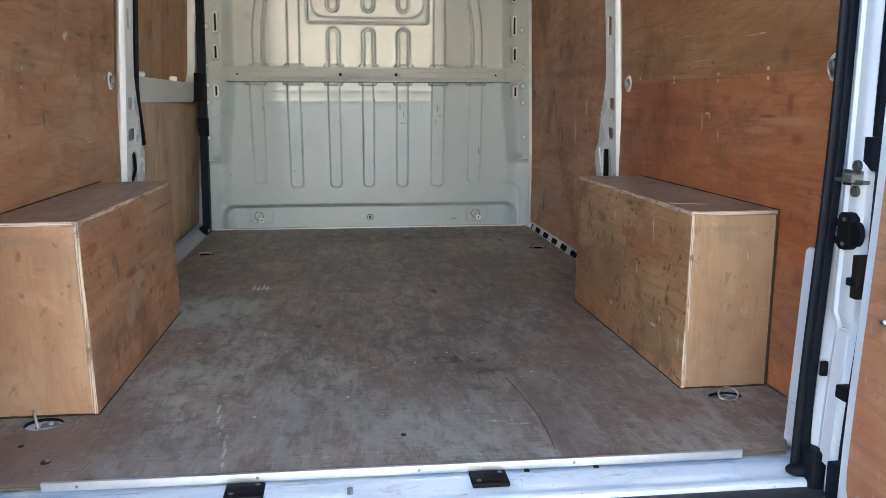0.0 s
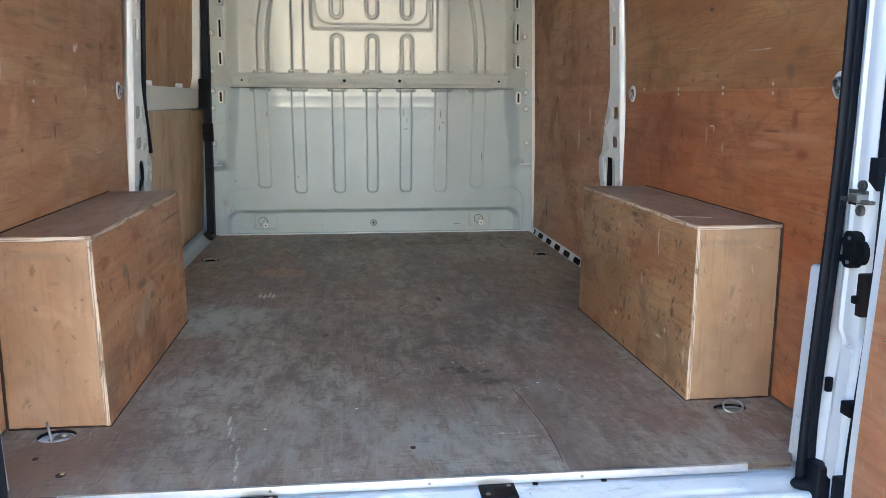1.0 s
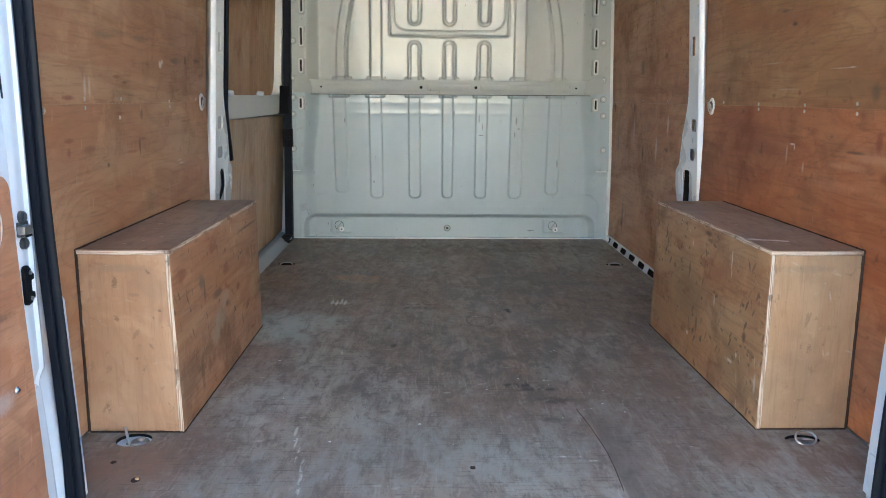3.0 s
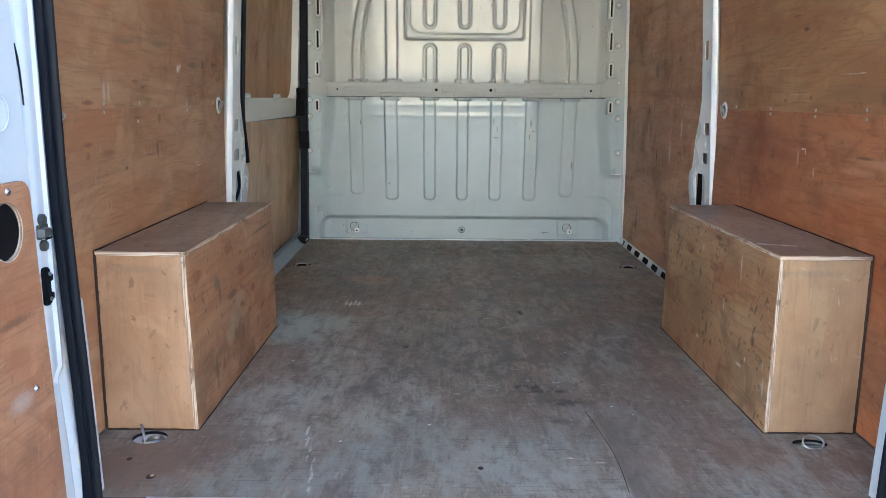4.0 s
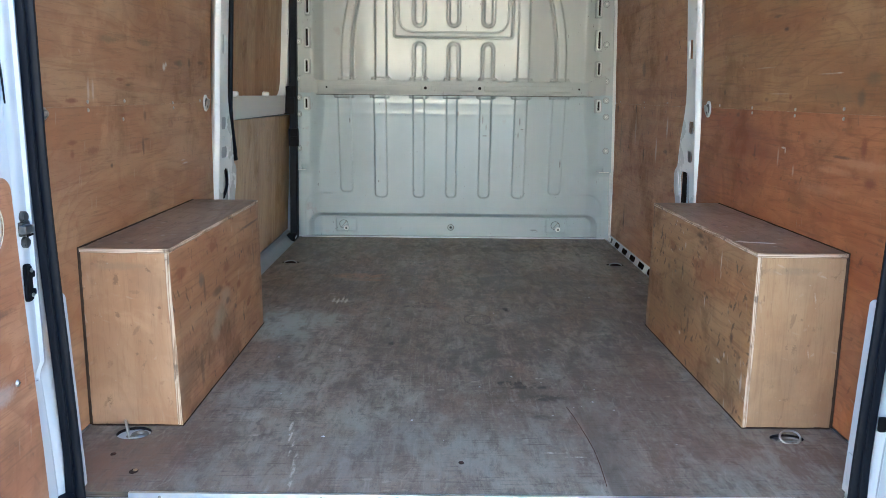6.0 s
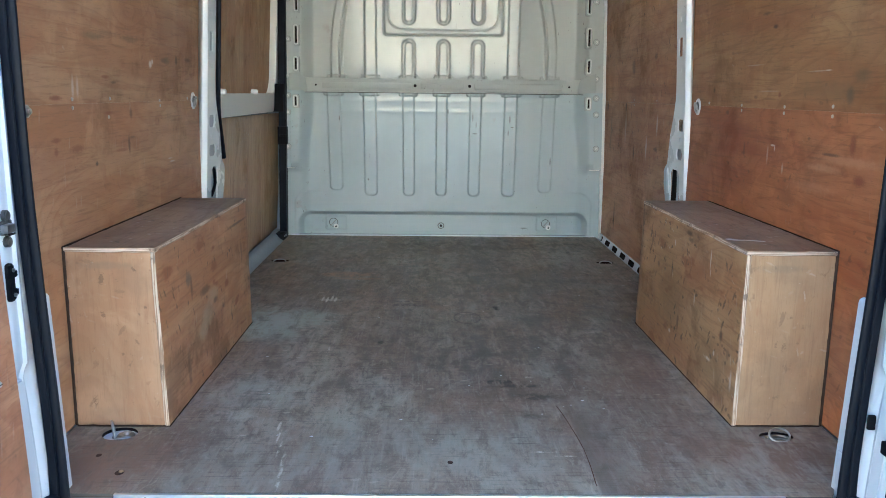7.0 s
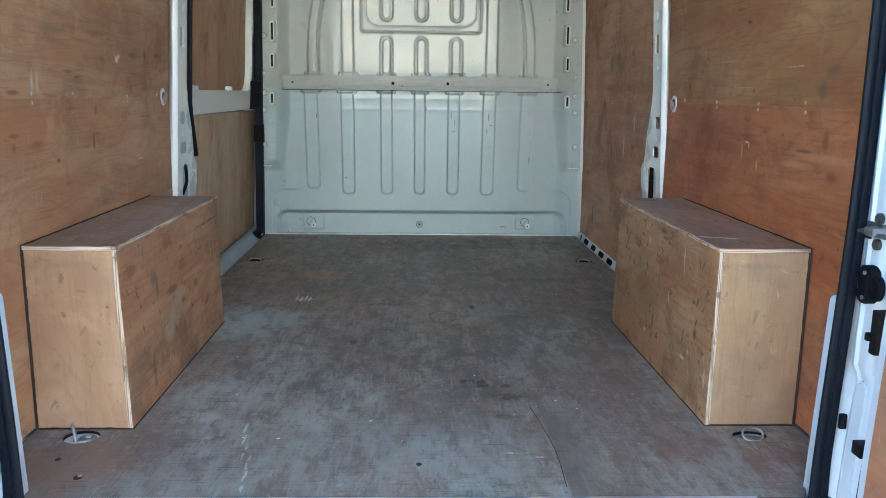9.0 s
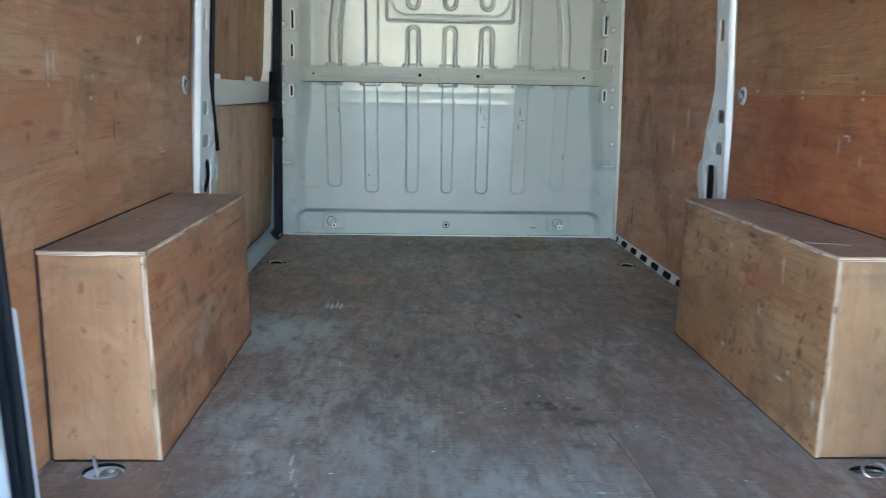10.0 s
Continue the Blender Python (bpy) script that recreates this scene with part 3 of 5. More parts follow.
BUMPER = plain_material("black_bumper_plastic", (0.022, 0.022, 0.023), 0.55, 0, 0.3, 0.4, 400)
STEEL = plain_material("zinc_plated_steel", (0.55, 0.54, 0.51), 0.3, 1.0, 0.3, 0.1, 80)
DARK_STEEL = plain_material("tarnished_steel", (0.17, 0.16, 0.145), 0.45, 0.8, 0.4, 0.15, 80)
DULL_STEEL = plain_material("dull_steel", (0.36, 0.35, 0.33), 0.42, 1.0, 0.4, 0.15, 80)
ALUMINIUM = plain_material("aluminium_trim", (0.80, 0.80, 0.80), 0.32, 0.85, 0.12, 0.05, 60)
# near black that paints the shade inside slots, holes and gaps
GAP_SHADE = plain_material("dark_gap_shade", (0.016, 0.012, 0.010), 0.9, spec=0.1)
# dirt round the floor screws, and painted shade in the boxes' joints
DIRT_SHADE = plain_material("dark_brown_dirt_shade", (0.060, 0.038, 0.026), 0.9, 0, 0.5, 0.5, 40, spec=0.1)
DARK_LINE = plain_material("grey_brown_dark_line", (0.12, 0.105, 0.09), 0.8, spec=0.2)
SCRAPE = plain_material("bare_scraped_veneer", (0.55, 0.50, 0.44), 0.7, 0, 0.4, 0.2, 60)
# dark brown that paints the shade in thin gaps
SHADE_BROWN = plain_material("brown_gap_shade", (0.10, 0.056, 0.036), 0.9, spec=0.1)
WHITE_PLASTIC = plain_material("white_plastic", (0.78, 0.77, 0.74), 0.4, 0, 0.05, 0.03)
RUST = plain_material("rusty_steel", (0.085, 0.040, 0.024), 0.75, 0.1, 0.5, 0.3)
BRASS = plain_material("worn_brass", (0.50, 0.36, 0.20), 0.4, 0.9, 0.4, 0.2)
STEP = plain_material("grey_step_strip", (0.34, 0.37, 0.385), 0.35, 0.1, 0.3, 0.1, 90)
TARMAC = tarmac_material()
CREAM = paint_material("cream_bounce_roof", (0.72, 0.63, 0.50), 0.5, 0.2, (0.6, 0.5, 0.38), coat=0.0)
PLINTH = plain_material("grey_plinth_paint", (0.15, 0.147, 0.14), 0.8, 0, 0.3, 0.3, 60)
RENDERED = paint_material("cream_render", (0.86, 0.66, 0.42), 0.8, 0.25, (0.72, 0.53, 0.33), coat=0.0)


# ---------- mesh helpers ----------
ORIGIN = {}


def part(name, bm, material, parent=None, label="", smooth=True):
    """Links a bmesh, drawn in world metres, as one mesh object under its thing."""
    base = ORIGIN.get(parent, Vector((0, 0, 0))) if parent else Vector((0, 0, 0))
    bmesh.ops.recalc_face_normals(bm, faces=bm.faces)
    bmesh.ops.translate(bm, verts=bm.verts, vec=-base)
    me = bpy.data.meshes.new(name)
    bm.to_mesh(me)
    bm.free()
    me.materials.append(material)
    if smooth:
        me.shade_smooth()
        me.set_sharp_from_angle(angle=radians(35))
    ob = new(name, me)
    if parent:
        ob.parent = parent
    ORIGIN[ob] = base.copy()
    if label:
        tagged(ob, label)
    return ob


def thing(name, at, label, category, group="", kind=""):
    ob = new(name)
    ob.location = at
    ob.empty_display_size = 0.05
    ORIGIN[ob] = Vector(at)
    return tagged(ob, label, category, group, kind)


def box(x0, x1, y0, y1, z0, z1, bevel=0.002, seg=2, bm=None):
    bm = bm or bmesh.new()
    made = bmesh.ops.create_cube(bm, size=1.0)["verts"]
    for v in made:
        v.co = Vector(((x0 + x1) / 2 + v.co.x * (x1 - x0), (y0 + y1) / 2 + v.co.y * (y1 - y0), (z0 + z1) / 2 + v.co.z * (z1 - z0)))
    if bevel:
        edges = list({e for v in made for e in v.link_edges})
        bmesh.ops.bevel(bm, geom=edges, offset=bevel, segments=seg, affect="EDGES", profile=0.6)
    return bm


def rod(a, b, r, seg=16, bm=None, r2=None, bevel=0.0):
    bm = bm or bmesh.new()
    a, b = Vector(a), Vector(b)
    m = Matrix.Translation((a + b) / 2) @ (b - a).to_track_quat("Z", "Y").to_matrix().to_4x4()
    made = bmesh.ops.create_cone(bm, cap_ends=True, segments=seg, radius1=r, radius2=r if r2 is None else r2, depth=(b - a).length, matrix=m)
    if bevel:
        caps = [e for e in {e for v in made["verts"] for e in v.link_edges} if any(len(f.verts) > 4 for f in e.link_faces)]
        bmesh.ops.bevel(bm, geom=caps, offset=bevel, segments=2, affect="EDGES")
    return bm


def tube(points, r, seg=10, closed=False, bm=None):
    bm = bm or bmesh.new()
    pts = [Vector(p) for p in points]
    rings, n = [], len(pts)
    side = None
    for i, p in enumerate(pts):
        d = (pts[(i + 1) % n] - pts[i - 1]) if closed else (pts[min(i + 1, n - 1)] - pts[max(i - 1, 0)])
        d.normalize()
        side = d.orthogonal() if side is None else side - d * side.dot(d)
        side.normalize()
        up = d.cross(side)
        rings.append([bm.verts.new(p + (side * math.cos(a) + up * math.sin(a)) * r) for a in (2 * math.pi * k / seg for k in range(seg))])
    for i in range(n if closed else n - 1):
        r0, r1 = rings[i], rings[(i + 1) % n]
        for k in range(seg):
            bm.faces.new((r0[k], r0[(k + 1) % seg], r1[(k + 1) % seg], r1[k]))
    if not closed:
        bm.faces.new(rings[0])
        bm.faces.new(rings[-1])
    return bm


def rounded(x0, x1, y0, y1, r, seg=6):
    """A closed outline: a rectangle with round corners; r is one radius or four (from the lower left, counter-clockwise)."""
    rs = r if isinstance(r, (tuple, list)) else (r,) * 4
    out = []
    for (cx, cy, sx, sy, a0), q in zip(((x0, y0, 1, 1, 180), (x1, y0, -1, 1, 270), (x1, y1, -1, -1, 0), (x0, y1, 1, -1, 90)), rs):
        for k in range(seg + 1):
            a = radians(a0 + 90 * k / seg)
            out.append((cx + sx * q + q * math.cos(a), cy + sy * q + q * math.sin(a)))
    return out


def ellipse(cx, cy, rx, ry, seg=28):
    return [(cx + rx * math.cos(2 * math.pi * k / seg), cy + ry * math.sin(2 * math.pi * k / seg)) for k in range(seg)]


def sheet(outline, holes, place, thick, bevel=0.0):
    """A plate with holes: 2D loops, place(u, v, w) gives the 3D point, w runs from 0 (face) to thick (back)."""
    bm = bmesh.new()
    for loop in (outline, *holes):
        vs = [bm.verts.new((u, v, 0)) for u, v in loop]
        for i, v in enumerate(vs):
            bm.edges.new((v, vs[(i + 1) % len(vs)]))
    bmesh.ops.triangle_fill(bm, use_beauty=True, use_dissolve=False, edges=bm.edges[:])
    face = bm.faces[:]
    back = bmesh.ops.extrude_face_region(bm, geom=face)["geom"]
    for v in (g for g in back if isinstance(g, bmesh.types.BMVert)):
        v.co.z = thick
    if bevel:
        rim = [e for e in bm.edges if len(e.link_faces) == 2 and e.verts[0].co.z < 1e-6 and e.verts[1].co.z < 1e-6 and e.calc_face_angle(0) > 1.0]
        bmesh.ops.bevel(bm, geom=rim, offset=bevel, segments=2, affect="EDGES")
    for v in bm.verts:
        v.co = Vector(place(*v.co))
    return bm


def smooth01(lo, hi, v):
    t = np.clip((v - lo) / (hi - lo), 0, 1)
    return t * t * (3 - 2 * t)


def sstep(lo, hi, v):
    t = min(1.0, max(0.0, (v - lo) / (hi - lo)))
    return t * t * (3 - 2 * t)


def two_tone(ob, axis, edge_material):
    """Gives a board's cut edges their own material: faces that do not look along the board's thickness."""
    ob.data.materials.append(edge_material[axis])
    for p in ob.data.polygons:
        if abs(p.normal[axis]) < 0.6:
            p.material_index = 1
    return ob


def lean(z, k=0.05, z0=0.7):
    return k * (z - z0)


# ---------- large structure ----------
GROUND_Z = -0.62
bm = bmesh.new()
bmesh.ops.create_grid(bm, x_segments=2, y_segments=2, size=900)
bmesh.ops.translate(bm, verts=bm.verts, vec=(0, 0, GROUND_Z))
tagged(part("ground", bm, TARMAC), "worn dark grey tarmac yard under and behind the van", "ground", kind="structure")

# sunlit building across the yard: it shows as the cream reflection in the bulkhead
house = thing("building", (0, -13.0, GROUND_Z), "sunlit cream rendered building across the yard behind the van", "building", kind="structure")
part("wall", box(-14, 14, -13.6, -12.0, GROUND_Z, 4.2, 0.03), RENDERED, house)
part("plinth", box(-14.05, 14.05, -13.6, -11.95, GROUND_Z, 0.74, 0.02), PLINTH, house, "grey plinth")

# load floor: one worn plywood sheet with cut-outs for the lashing rings
RINGS_NEAR = ((-0.740, -0.047), (0.734, -0.050))
RINGS_FAR = ((-0.728, 1.845), (0.752, 1.85))
floor_line = [(-0.744, -0.3205), (0.725, -0.3310), (0.742, -0.30), (0.8625, -0.19), (0.8625, 1.04), (0.843, 1.06), (0.843, 2.53), (-0.806, 2.53),
              (-0.802, 1.30), (-0.8545, 1.22), (-0.8545, -0.19), (-0.754, -0.292)]
holes = [ellipse(x, y, 0.038, r) for (x, y), r in zip(RINGS_NEAR, (0.034, 0.023))] + [ellipse(x, y, 0.04, 0.022) for x, y in RINGS_FAR]
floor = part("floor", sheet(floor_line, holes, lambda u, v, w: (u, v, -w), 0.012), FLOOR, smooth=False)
two_tone(floor, 2, FLOOR_EDGE)
tagged(floor, "scuffed grey-brown plywood load floor with stains", "floor", kind="structure")
# raised edge of a split in the veneer
bm = bmesh.new()
crack = [(0.262, 0.125), (0.268, 0.094), (0.275, 0.02), (0.282, -0.060), (0.285, -0.123), (0.284, -0.20), (0.279, -0.287)]
for (x0, y0), (x1, y1) in zip(crack, crack[1:]):
    q = [bm.verts.new(p) for p in ((x0, y0, 0.0005), (x1, y1, 0.0005), (x1 + 0.002, y1, 0.0015), (x0 + 0.002, y0, 0.0015))]
    r = [bm.verts.new(p) for p in ((x0 + 0.014, y0, 0.0004), (x1 + 0.014, y1, 0.0004))]
    bm.faces.new(q)
    bm.faces.new((q[3], q[2], r[1], r[0]))
part("splinter", bm, FLOOR, floor, "lifted strip of split veneer", smooth=False)
bm = bmesh.new()
for i, ((x0, y0), (x1, y1)) in enumerate(zip(crack, crack[1:])):
    w0, w1 = 0.0010 + 0.0012 * math.sin(i * 1.7) ** 2, 0.0010 + 0.0012 * math.sin((i + 1) * 1.7) ** 2
    bm.faces.new([bm.verts.new(p) for p in ((x0 - w0, y0, 0.0006), (x1 - w1, y1, 0.0006), (x1 + w1, y1, 0.0006), (x0 + w0, y0, 0.0006))])
# strip along the split with the crack's shade as its colour
part("split_line", bm, SHADE_BROWN, floor, "split in the veneer, its shade painted as a dark strip", smooth=False)
# walls of the ring cut-outs, their shade put in as near black
floor.data.materials.append(GAP_SHADE)
for poly in floor.data.polygons:
    if abs(poly.normal.z) < 0.6 and any((poly.center.x - x) ** 2 + (poly.center.y - y) ** 2 < 0.05 ** 2 for x, y in RINGS_NEAR + RINGS_FAR):
        poly.material_index = 2

# painted steel under the plywood, and the sill behind it
tagged(part("subfloor", box(-0.93, 0.93, -0.33, 2.62, -0.07, -0.019, 0.002), WHITE_WORN), "white painted steel floor pan below the plywood", "floor pan", kind="structure")


def sill_z(x, y):
    """Height of the sill's skin: a shallow tray that rounds off to the rear, with pressed bumps."""
    z = -0.0185 - 0.010 * sstep(-0.345, -0.40, y) if y > -0.40 else -0.0285
    for cx, w in ((-0.56, 0.09), (-0.18, 0.05), (0.04, 0.035), (0.24, 0.04), (0.50, 0.10)):
        z += 0.0035 * sstep(w + 0.012, w, abs(x - cx)) * sstep(-0.392, -0.38, y) * sstep(-0.338, -0.352, y)
    return z


bm = bmesh.new()
ys = [-0.328 - 0.004 * i for i in range(19)]
xs = [-0.80 + 0.008 * i for i in range(201)]
grid = []
for x in xs:
    row = [bm.verts.new((x, y, sill_z(x, y))) for y in ys]
    row += [bm.verts.new((x, y, z)) for y, z in ((-0.405, -0.0295), (-0.409, -0.032), (-0.4105, -0.036), (-0.4105, -0.041), (-0.405, -0.045), (-0.328, -0.068))]
    grid.append(row)
for a, b in zip(grid, grid[1:]):
    for i in range(len(a) - 1):
        bm.faces.new((a[i], a[i + 1], b[i + 1], b[i]))
sill = tagged(part("sill", bm, SILL_WHITE), "white painted rear sill with pressed bumps", "sill", kind="structure")
for cx in (0.137, -0.298):
    plate = part("latch_plate", box(cx - 0.034, cx + 0.034, -0.386, -0.332, -0.022, -0.013, 0.003), PLASTIC, sill, "black latch plate with two screws")
    for sx, sy in ((-0.021, -0.373), (0.022, -0.344)):
        part("screw", rod((cx + sx, sy, -0.0135), (cx + sx, sy, -0.0115), 0.0045, 14, bevel=0.0006), DARK_STEEL, plate)
    part("recess", box(cx - 0.009, cx + 0.026, -0.372, -0.348, -0.0135, -0.0124, 0.0004), GAP_SHADE, plate)
# near-black blocks paint the shade in gaps below the trim
for x, w in ((0.112, 0.004), (0.212, 0.005), (0.345, 0.005)):
    part("notch", box(x - w, x + w, -0.338, -0.330, -0.0195, -0.0155, 0.001), GAP_SHADE, sill, "near-black block for the shade in a gap below the trim")
part("bolt", rod((-0.114, -0.374, -0.024), (-0.114, -0.374, -0.014), 0.006, 6), DULL_STEEL, sill)

bumper = thing("bumper", (0, -0.47, -0.2), "black textured plastic rear bumper below the white sill", "bumper", kind="structure")
part("bumper_skin", box(-0.95, 0.95, -0.60, -0.416, -0.34, -0.076, 0.02, 3), BUMPER, bumper)
part("step_pad", box(-0.74, 0.76, -0.452, -0.4090, -0.10, -0.0405, 0.003), BUMPER, bumper)
for x in (-0.62, -0.2, 0.25, 0.66):
    part("bolt", rod((x, -0.452, -0.078), (x, -0.456, -0.078), 0.008, 12, bevel=0.001), DULL_STEEL, bumper)

# aluminium nosing over the plywood's rear edge, laid slightly askew
m = pose(-0.008, -0.3278, 0, 0, 0, -0.36)
bm = box(-0.640, 0.640, -0.004, 0.003, 0.0002, 0.0018, 0.0004)
box(-0.640, 0.640, -0.0045, -0.002, -0.0140, 0.0018, 0.0006, bm=bm)
bmesh.ops.transform(bm, matrix=m, verts=bm.verts)
trim = tagged(part("trim", bm, ALUMINIUM), "bright aluminium angle strip along the floor's rear edge", "edge trim", kind="structure")
for x in (-0.58, -0.27, 0.02, 0.31):
    a = m @ Vector((x, -0.0042, -0.0065))
    part("screw", rod(a, a + Vector((0, -0.0010, 0)), 0.003, 12), DULL_STEEL, trim)


# ---------- bulkhead ----------
BX, BY = 0.022, 2.55        # middle and plane of the bulkhead


def capsule(x, z, cx, half, z0, z1, r, soft=0.005):
    """1 inside an upright rectangle with round corners, 0 outside, with a soft pressed edge."""
    qx = np.abs(x - cx) - half + r
    qz = np.abs(z - (z0 + z1) / 2) - (z1 - z0) / 2 + r
    d = np.hypot(np.maximum(qx, 0), np.maximum(qz, 0)) + np.minimum(np.maximum(qx, qz), 0) - r
    return 1 - smooth01(-soft, soft, d)


def side_flange(x, z):
    a = np.abs(x - BX)
    return 0.060 * smooth01(0.678 + 0.03 * smooth01(0.70, 0.40, z), 0.766, a)


def lower_press(x, z):
    h = side_flange(x, z) * (0.35 + 0.65 * smooth01(0.33, 0.40, z))
    for i, (cx, half, z0) in enumerate(((-0.548, 0.033, 0.243), (-0.364, 0.032, 0.215), (-0.164, 0.029, 0.215), (0.008, 0.027, 0.215),
                                       (0.183, 0.029, 0.215), (0.366, 0.032, 0.215), (0.562, 0.033, 0.236))):
        splay = cx * 0.035 * (z - 0.3)
        h = h + 0.0064 * capsule(x - splay, z, cx, half, z0, 0.80, 0.022, 0.0045)
        h = h + 0.007 * capsule(x - splay, z, cx, half + 0.018, 0.738, 0.80, 0.006, 0.003)
    h = h + 0.0009 * np.exp(-((z - 0.712) / 0.011) ** 2) + 0.0009 * np.exp(-((z - 0.657) / 0.011) ** 2)
    h = h + 0.003 * smooth01(0.42, 0.13, z) - 0.004 * smooth01(0.60, 0.72, np.abs(x - BX)) * capsule(x, z, BX, 0.79, -0.2, 0.235, 0.07, 0.006)
    rec = capsule(x, z, BX, 0.762, -0.2, 0.116, 0.05, 0.014)
    h = h - rec * (0.044 - 0.03 * np.clip(0.10 - z, 0, 0.1))
    for cx in (-0.557, 0.585):
        h = h + 0.005 * capsule(x, z, cx, 0.055, 0.022, 0.095, 0.008)
    h = h + 0.0006 * np.sin(7 * x + 3 * z) * np.sin(5 * z + 1)
    return h


def upper_press(x, z):
    h = side_flange(x, z) + 0.019 * (z - 0.85) * (1 - smooth01(0.66, 0.75, np.abs(x - BX)))
    for cx in (-0.538, 0.571):
        s = 1 if cx < BX else -1
        xx = x - s * 0.036 * (np.clip(z - 0.92, 0, 2) / 0.3) ** 2
        h = h + 0.012 * capsule(xx, z, cx, 0.029, 0.80, 1.75, 0.01, 0.006)
        h = h + 0.005 * np.exp(-((xx - cx - s * 0.020) / 0.0045) ** 2) - 0.003 * np.exp(-((xx - cx - s * 0.009) / 0.005) ** 2)
        h = h + 0.007 * capsule(x, z, cx, 0.048, 0.79, 0.842, 0.006, 0.003)
        h = h + 0.002 * capsule(xx, z, cx - s * 0.2, 0.15, 0.7, 1.9, 0.02, 0.05)
    for cx in (-0.363, 0.378):
        h = h + 0.009 * capsule(x, z, cx, 0.029, 0.80, 1.75, 0.01, 0.006)
        h = h + 0.007 * capsule(x, z, cx, 0.048, 0.79, 0.842, 0.006, 0.003)
    for cx in (-0.165, 0.014, 0.193):
        h = h - 0.0065 * (capsule(x, z, cx, 0.034, 0.80, 1.025, 0.034, 0.004) - capsule(x, z, cx, 0.020, 0.78, 1.010, 0.02, 0.004))
        h = h + 0.007 * capsule(x, z, cx, 0.048, 0.79, 0.842, 0.006, 0.003)
        h = h - 0.0065 * (capsule(x, z, cx, 0.034, 1.098, 1.45, 0.034, 0.004) - capsule(x, z, cx, 0.020, 1.113, 1.435, 0.02, 0.004))
    h = h - 0.0065 * (capsule(x, z, 0.013, 0.311, 1.042, 1.55, 0.02, 0.004) - capsule(x, z, 0.013, 0.301, 1.052, 1.54, 0.014, 0.004))
    h = h + 0.0035 * (capsule(x, z, 0.013, 0.286, 1.070, 1.53, 0.075, 0.003) - capsule(x, z, 0.013, 0.280, 1.076, 1.52, 0.07, 0.003))
    return h + 0.0005 * np.sin(6 * x + 4 * z)


def pressed_panel(name, press, x0, x1, z0, z1, step, material, parent, label):
    nx, nz = int((x1 - x0) / step) + 1, int((z1 - z0) / step) + 1
    gx, gz = np.meshgrid(np.linspace(x0, x1, nx), np.linspace(z0, z1, nz))
    taper = 0.05 * np.clip(gz - 0.4, 0, 3) * np.sign(gx - BX) * smooth01(0.6, 0.84, np.abs(gx - BX))
    gy = BY - press(gx, gz)
    base = ORIGIN[parent]
    verts = np.stack([gx - taper, gy, gz], -1).reshape(-1, 3) - np.array(base)
    i = np.arange(nx * nz).reshape(nz, nx)
    faces = np.stack([i[:-1, :-1], i[:-1, 1:], i[1:, 1:], i[1:, :-1]], -1).reshape(-1, 4)
    me = bpy.data.meshes.new(name)
    me.from_pydata(verts.tolist(), [], faces.tolist())
    me.materials.append(material)
    me.shade_smooth()
    ob = new(name, me)
    ob.parent = parent
    ORIGIN[ob] = base.copy()
    thick = ob.modifiers.new("thickness", "SOLIDIFY")
    thick.thickness, thick.offset = 0.003, -1
    return tagged(ob, label)


bulkhead = thing("wall_north", (BX, BY, 0), "grey painted pressed-steel bulkhead with vertical ribs and a cross bar", "bulkhead", kind="structure")
pressed_panel("lower_panel", lower_press, -0.845, 0.862, -0.012, 0.770, 0.0025, GREY, bulkhead, "glossy grey ribbed lower panel")
pressed_panel("upper_panel", upper_press, -0.845, 0.862, 0.815, 1.62, 0.0032, GREY_WARM_LIT, bulkhead, "glossy grey upper panel with pressed frame and slots, warm reflected light in its tint")
bm = box(-0.725, 0.765, 2.514, 2.552, 0.757, 0.824, 0.005, 3)
tip = lambda z: 0.20 * (z - 0.79)         # the bar leans over a little
for v in bm.verts:
    if v.co.y < 2.53:
        v.co.y -= tip(v.co.z)
bar = part("cross_bar", bm, GREY_WARM_LIT, bulkhead, "pressed cross bar between the panels")
for x0, x1 in ((-0.61, -0.15), (-0.10, 0.12), (0.175, 0.63)):
    bm = box(x0, x1, 2.5055, 2.520, 0.774, 0.803, 0.0035)
    for v in bm.verts:
        v.co.y -= tip(v.co.z)
    part("bar_emboss", bm, GREY_WARM_LIT, bar)
for z0, y0 in ((0.7545, 2.506), (0.8235, 2.503)):
    part("bar_lip", box(-0.722, 0.762, y0, 2.53, z0, z0 + 0.004, 0.0012), GREY_WARM_LIT, bar, "folded edge of the bar")
# dark strip at the seam carries the shade under the bar's lip
part("joint", box(-0.715, 0.755, 2.512, 2.532, 0.7512, 0.7540, 0.001), DARK_LINE, bar, "panel seam under the bar, the lip's shade put in as a dark strip")
for x in (-0.643, -0.131, 0.151, 0.668):
    r = 0.008 if abs(x) < 0.3 else 0.005
    # near-black plug paints the hole's shade
    part("bolt_hole", rod((x, 2.5125, 0.790), (x, 2.5070, 0.790), r, 16, r2=r * 0.9), GAP_SHADE, bar, "near-black plug for the shade in the bolt hole")
for s, x0, x1 in ((-1, -0.772, -0.690), (1, 0.715, 0.795)):
    m = (x0 + x1) / 2
    ends = [(x0, 0.762), (x1, 0.757), (x1, 0.824), (m, 0.856), (x0, 0.842)] if s < 0 else [(x0, 0.757), (x1, 0.762), (x1, 0.856), (m, 0.846), (x0, 0.824)]
    turn = lambda u: 0.060 * abs(u - (x1 if s < 0 else x0)) / (x1 - x0)
    part("end_plate", sheet(ends, [], lambda u, v, w: (u, 2.512 - turn(u) + w, v), 0.02, 0.003), GREY_WARM_LIT, bar, "flared end of the cross bar")
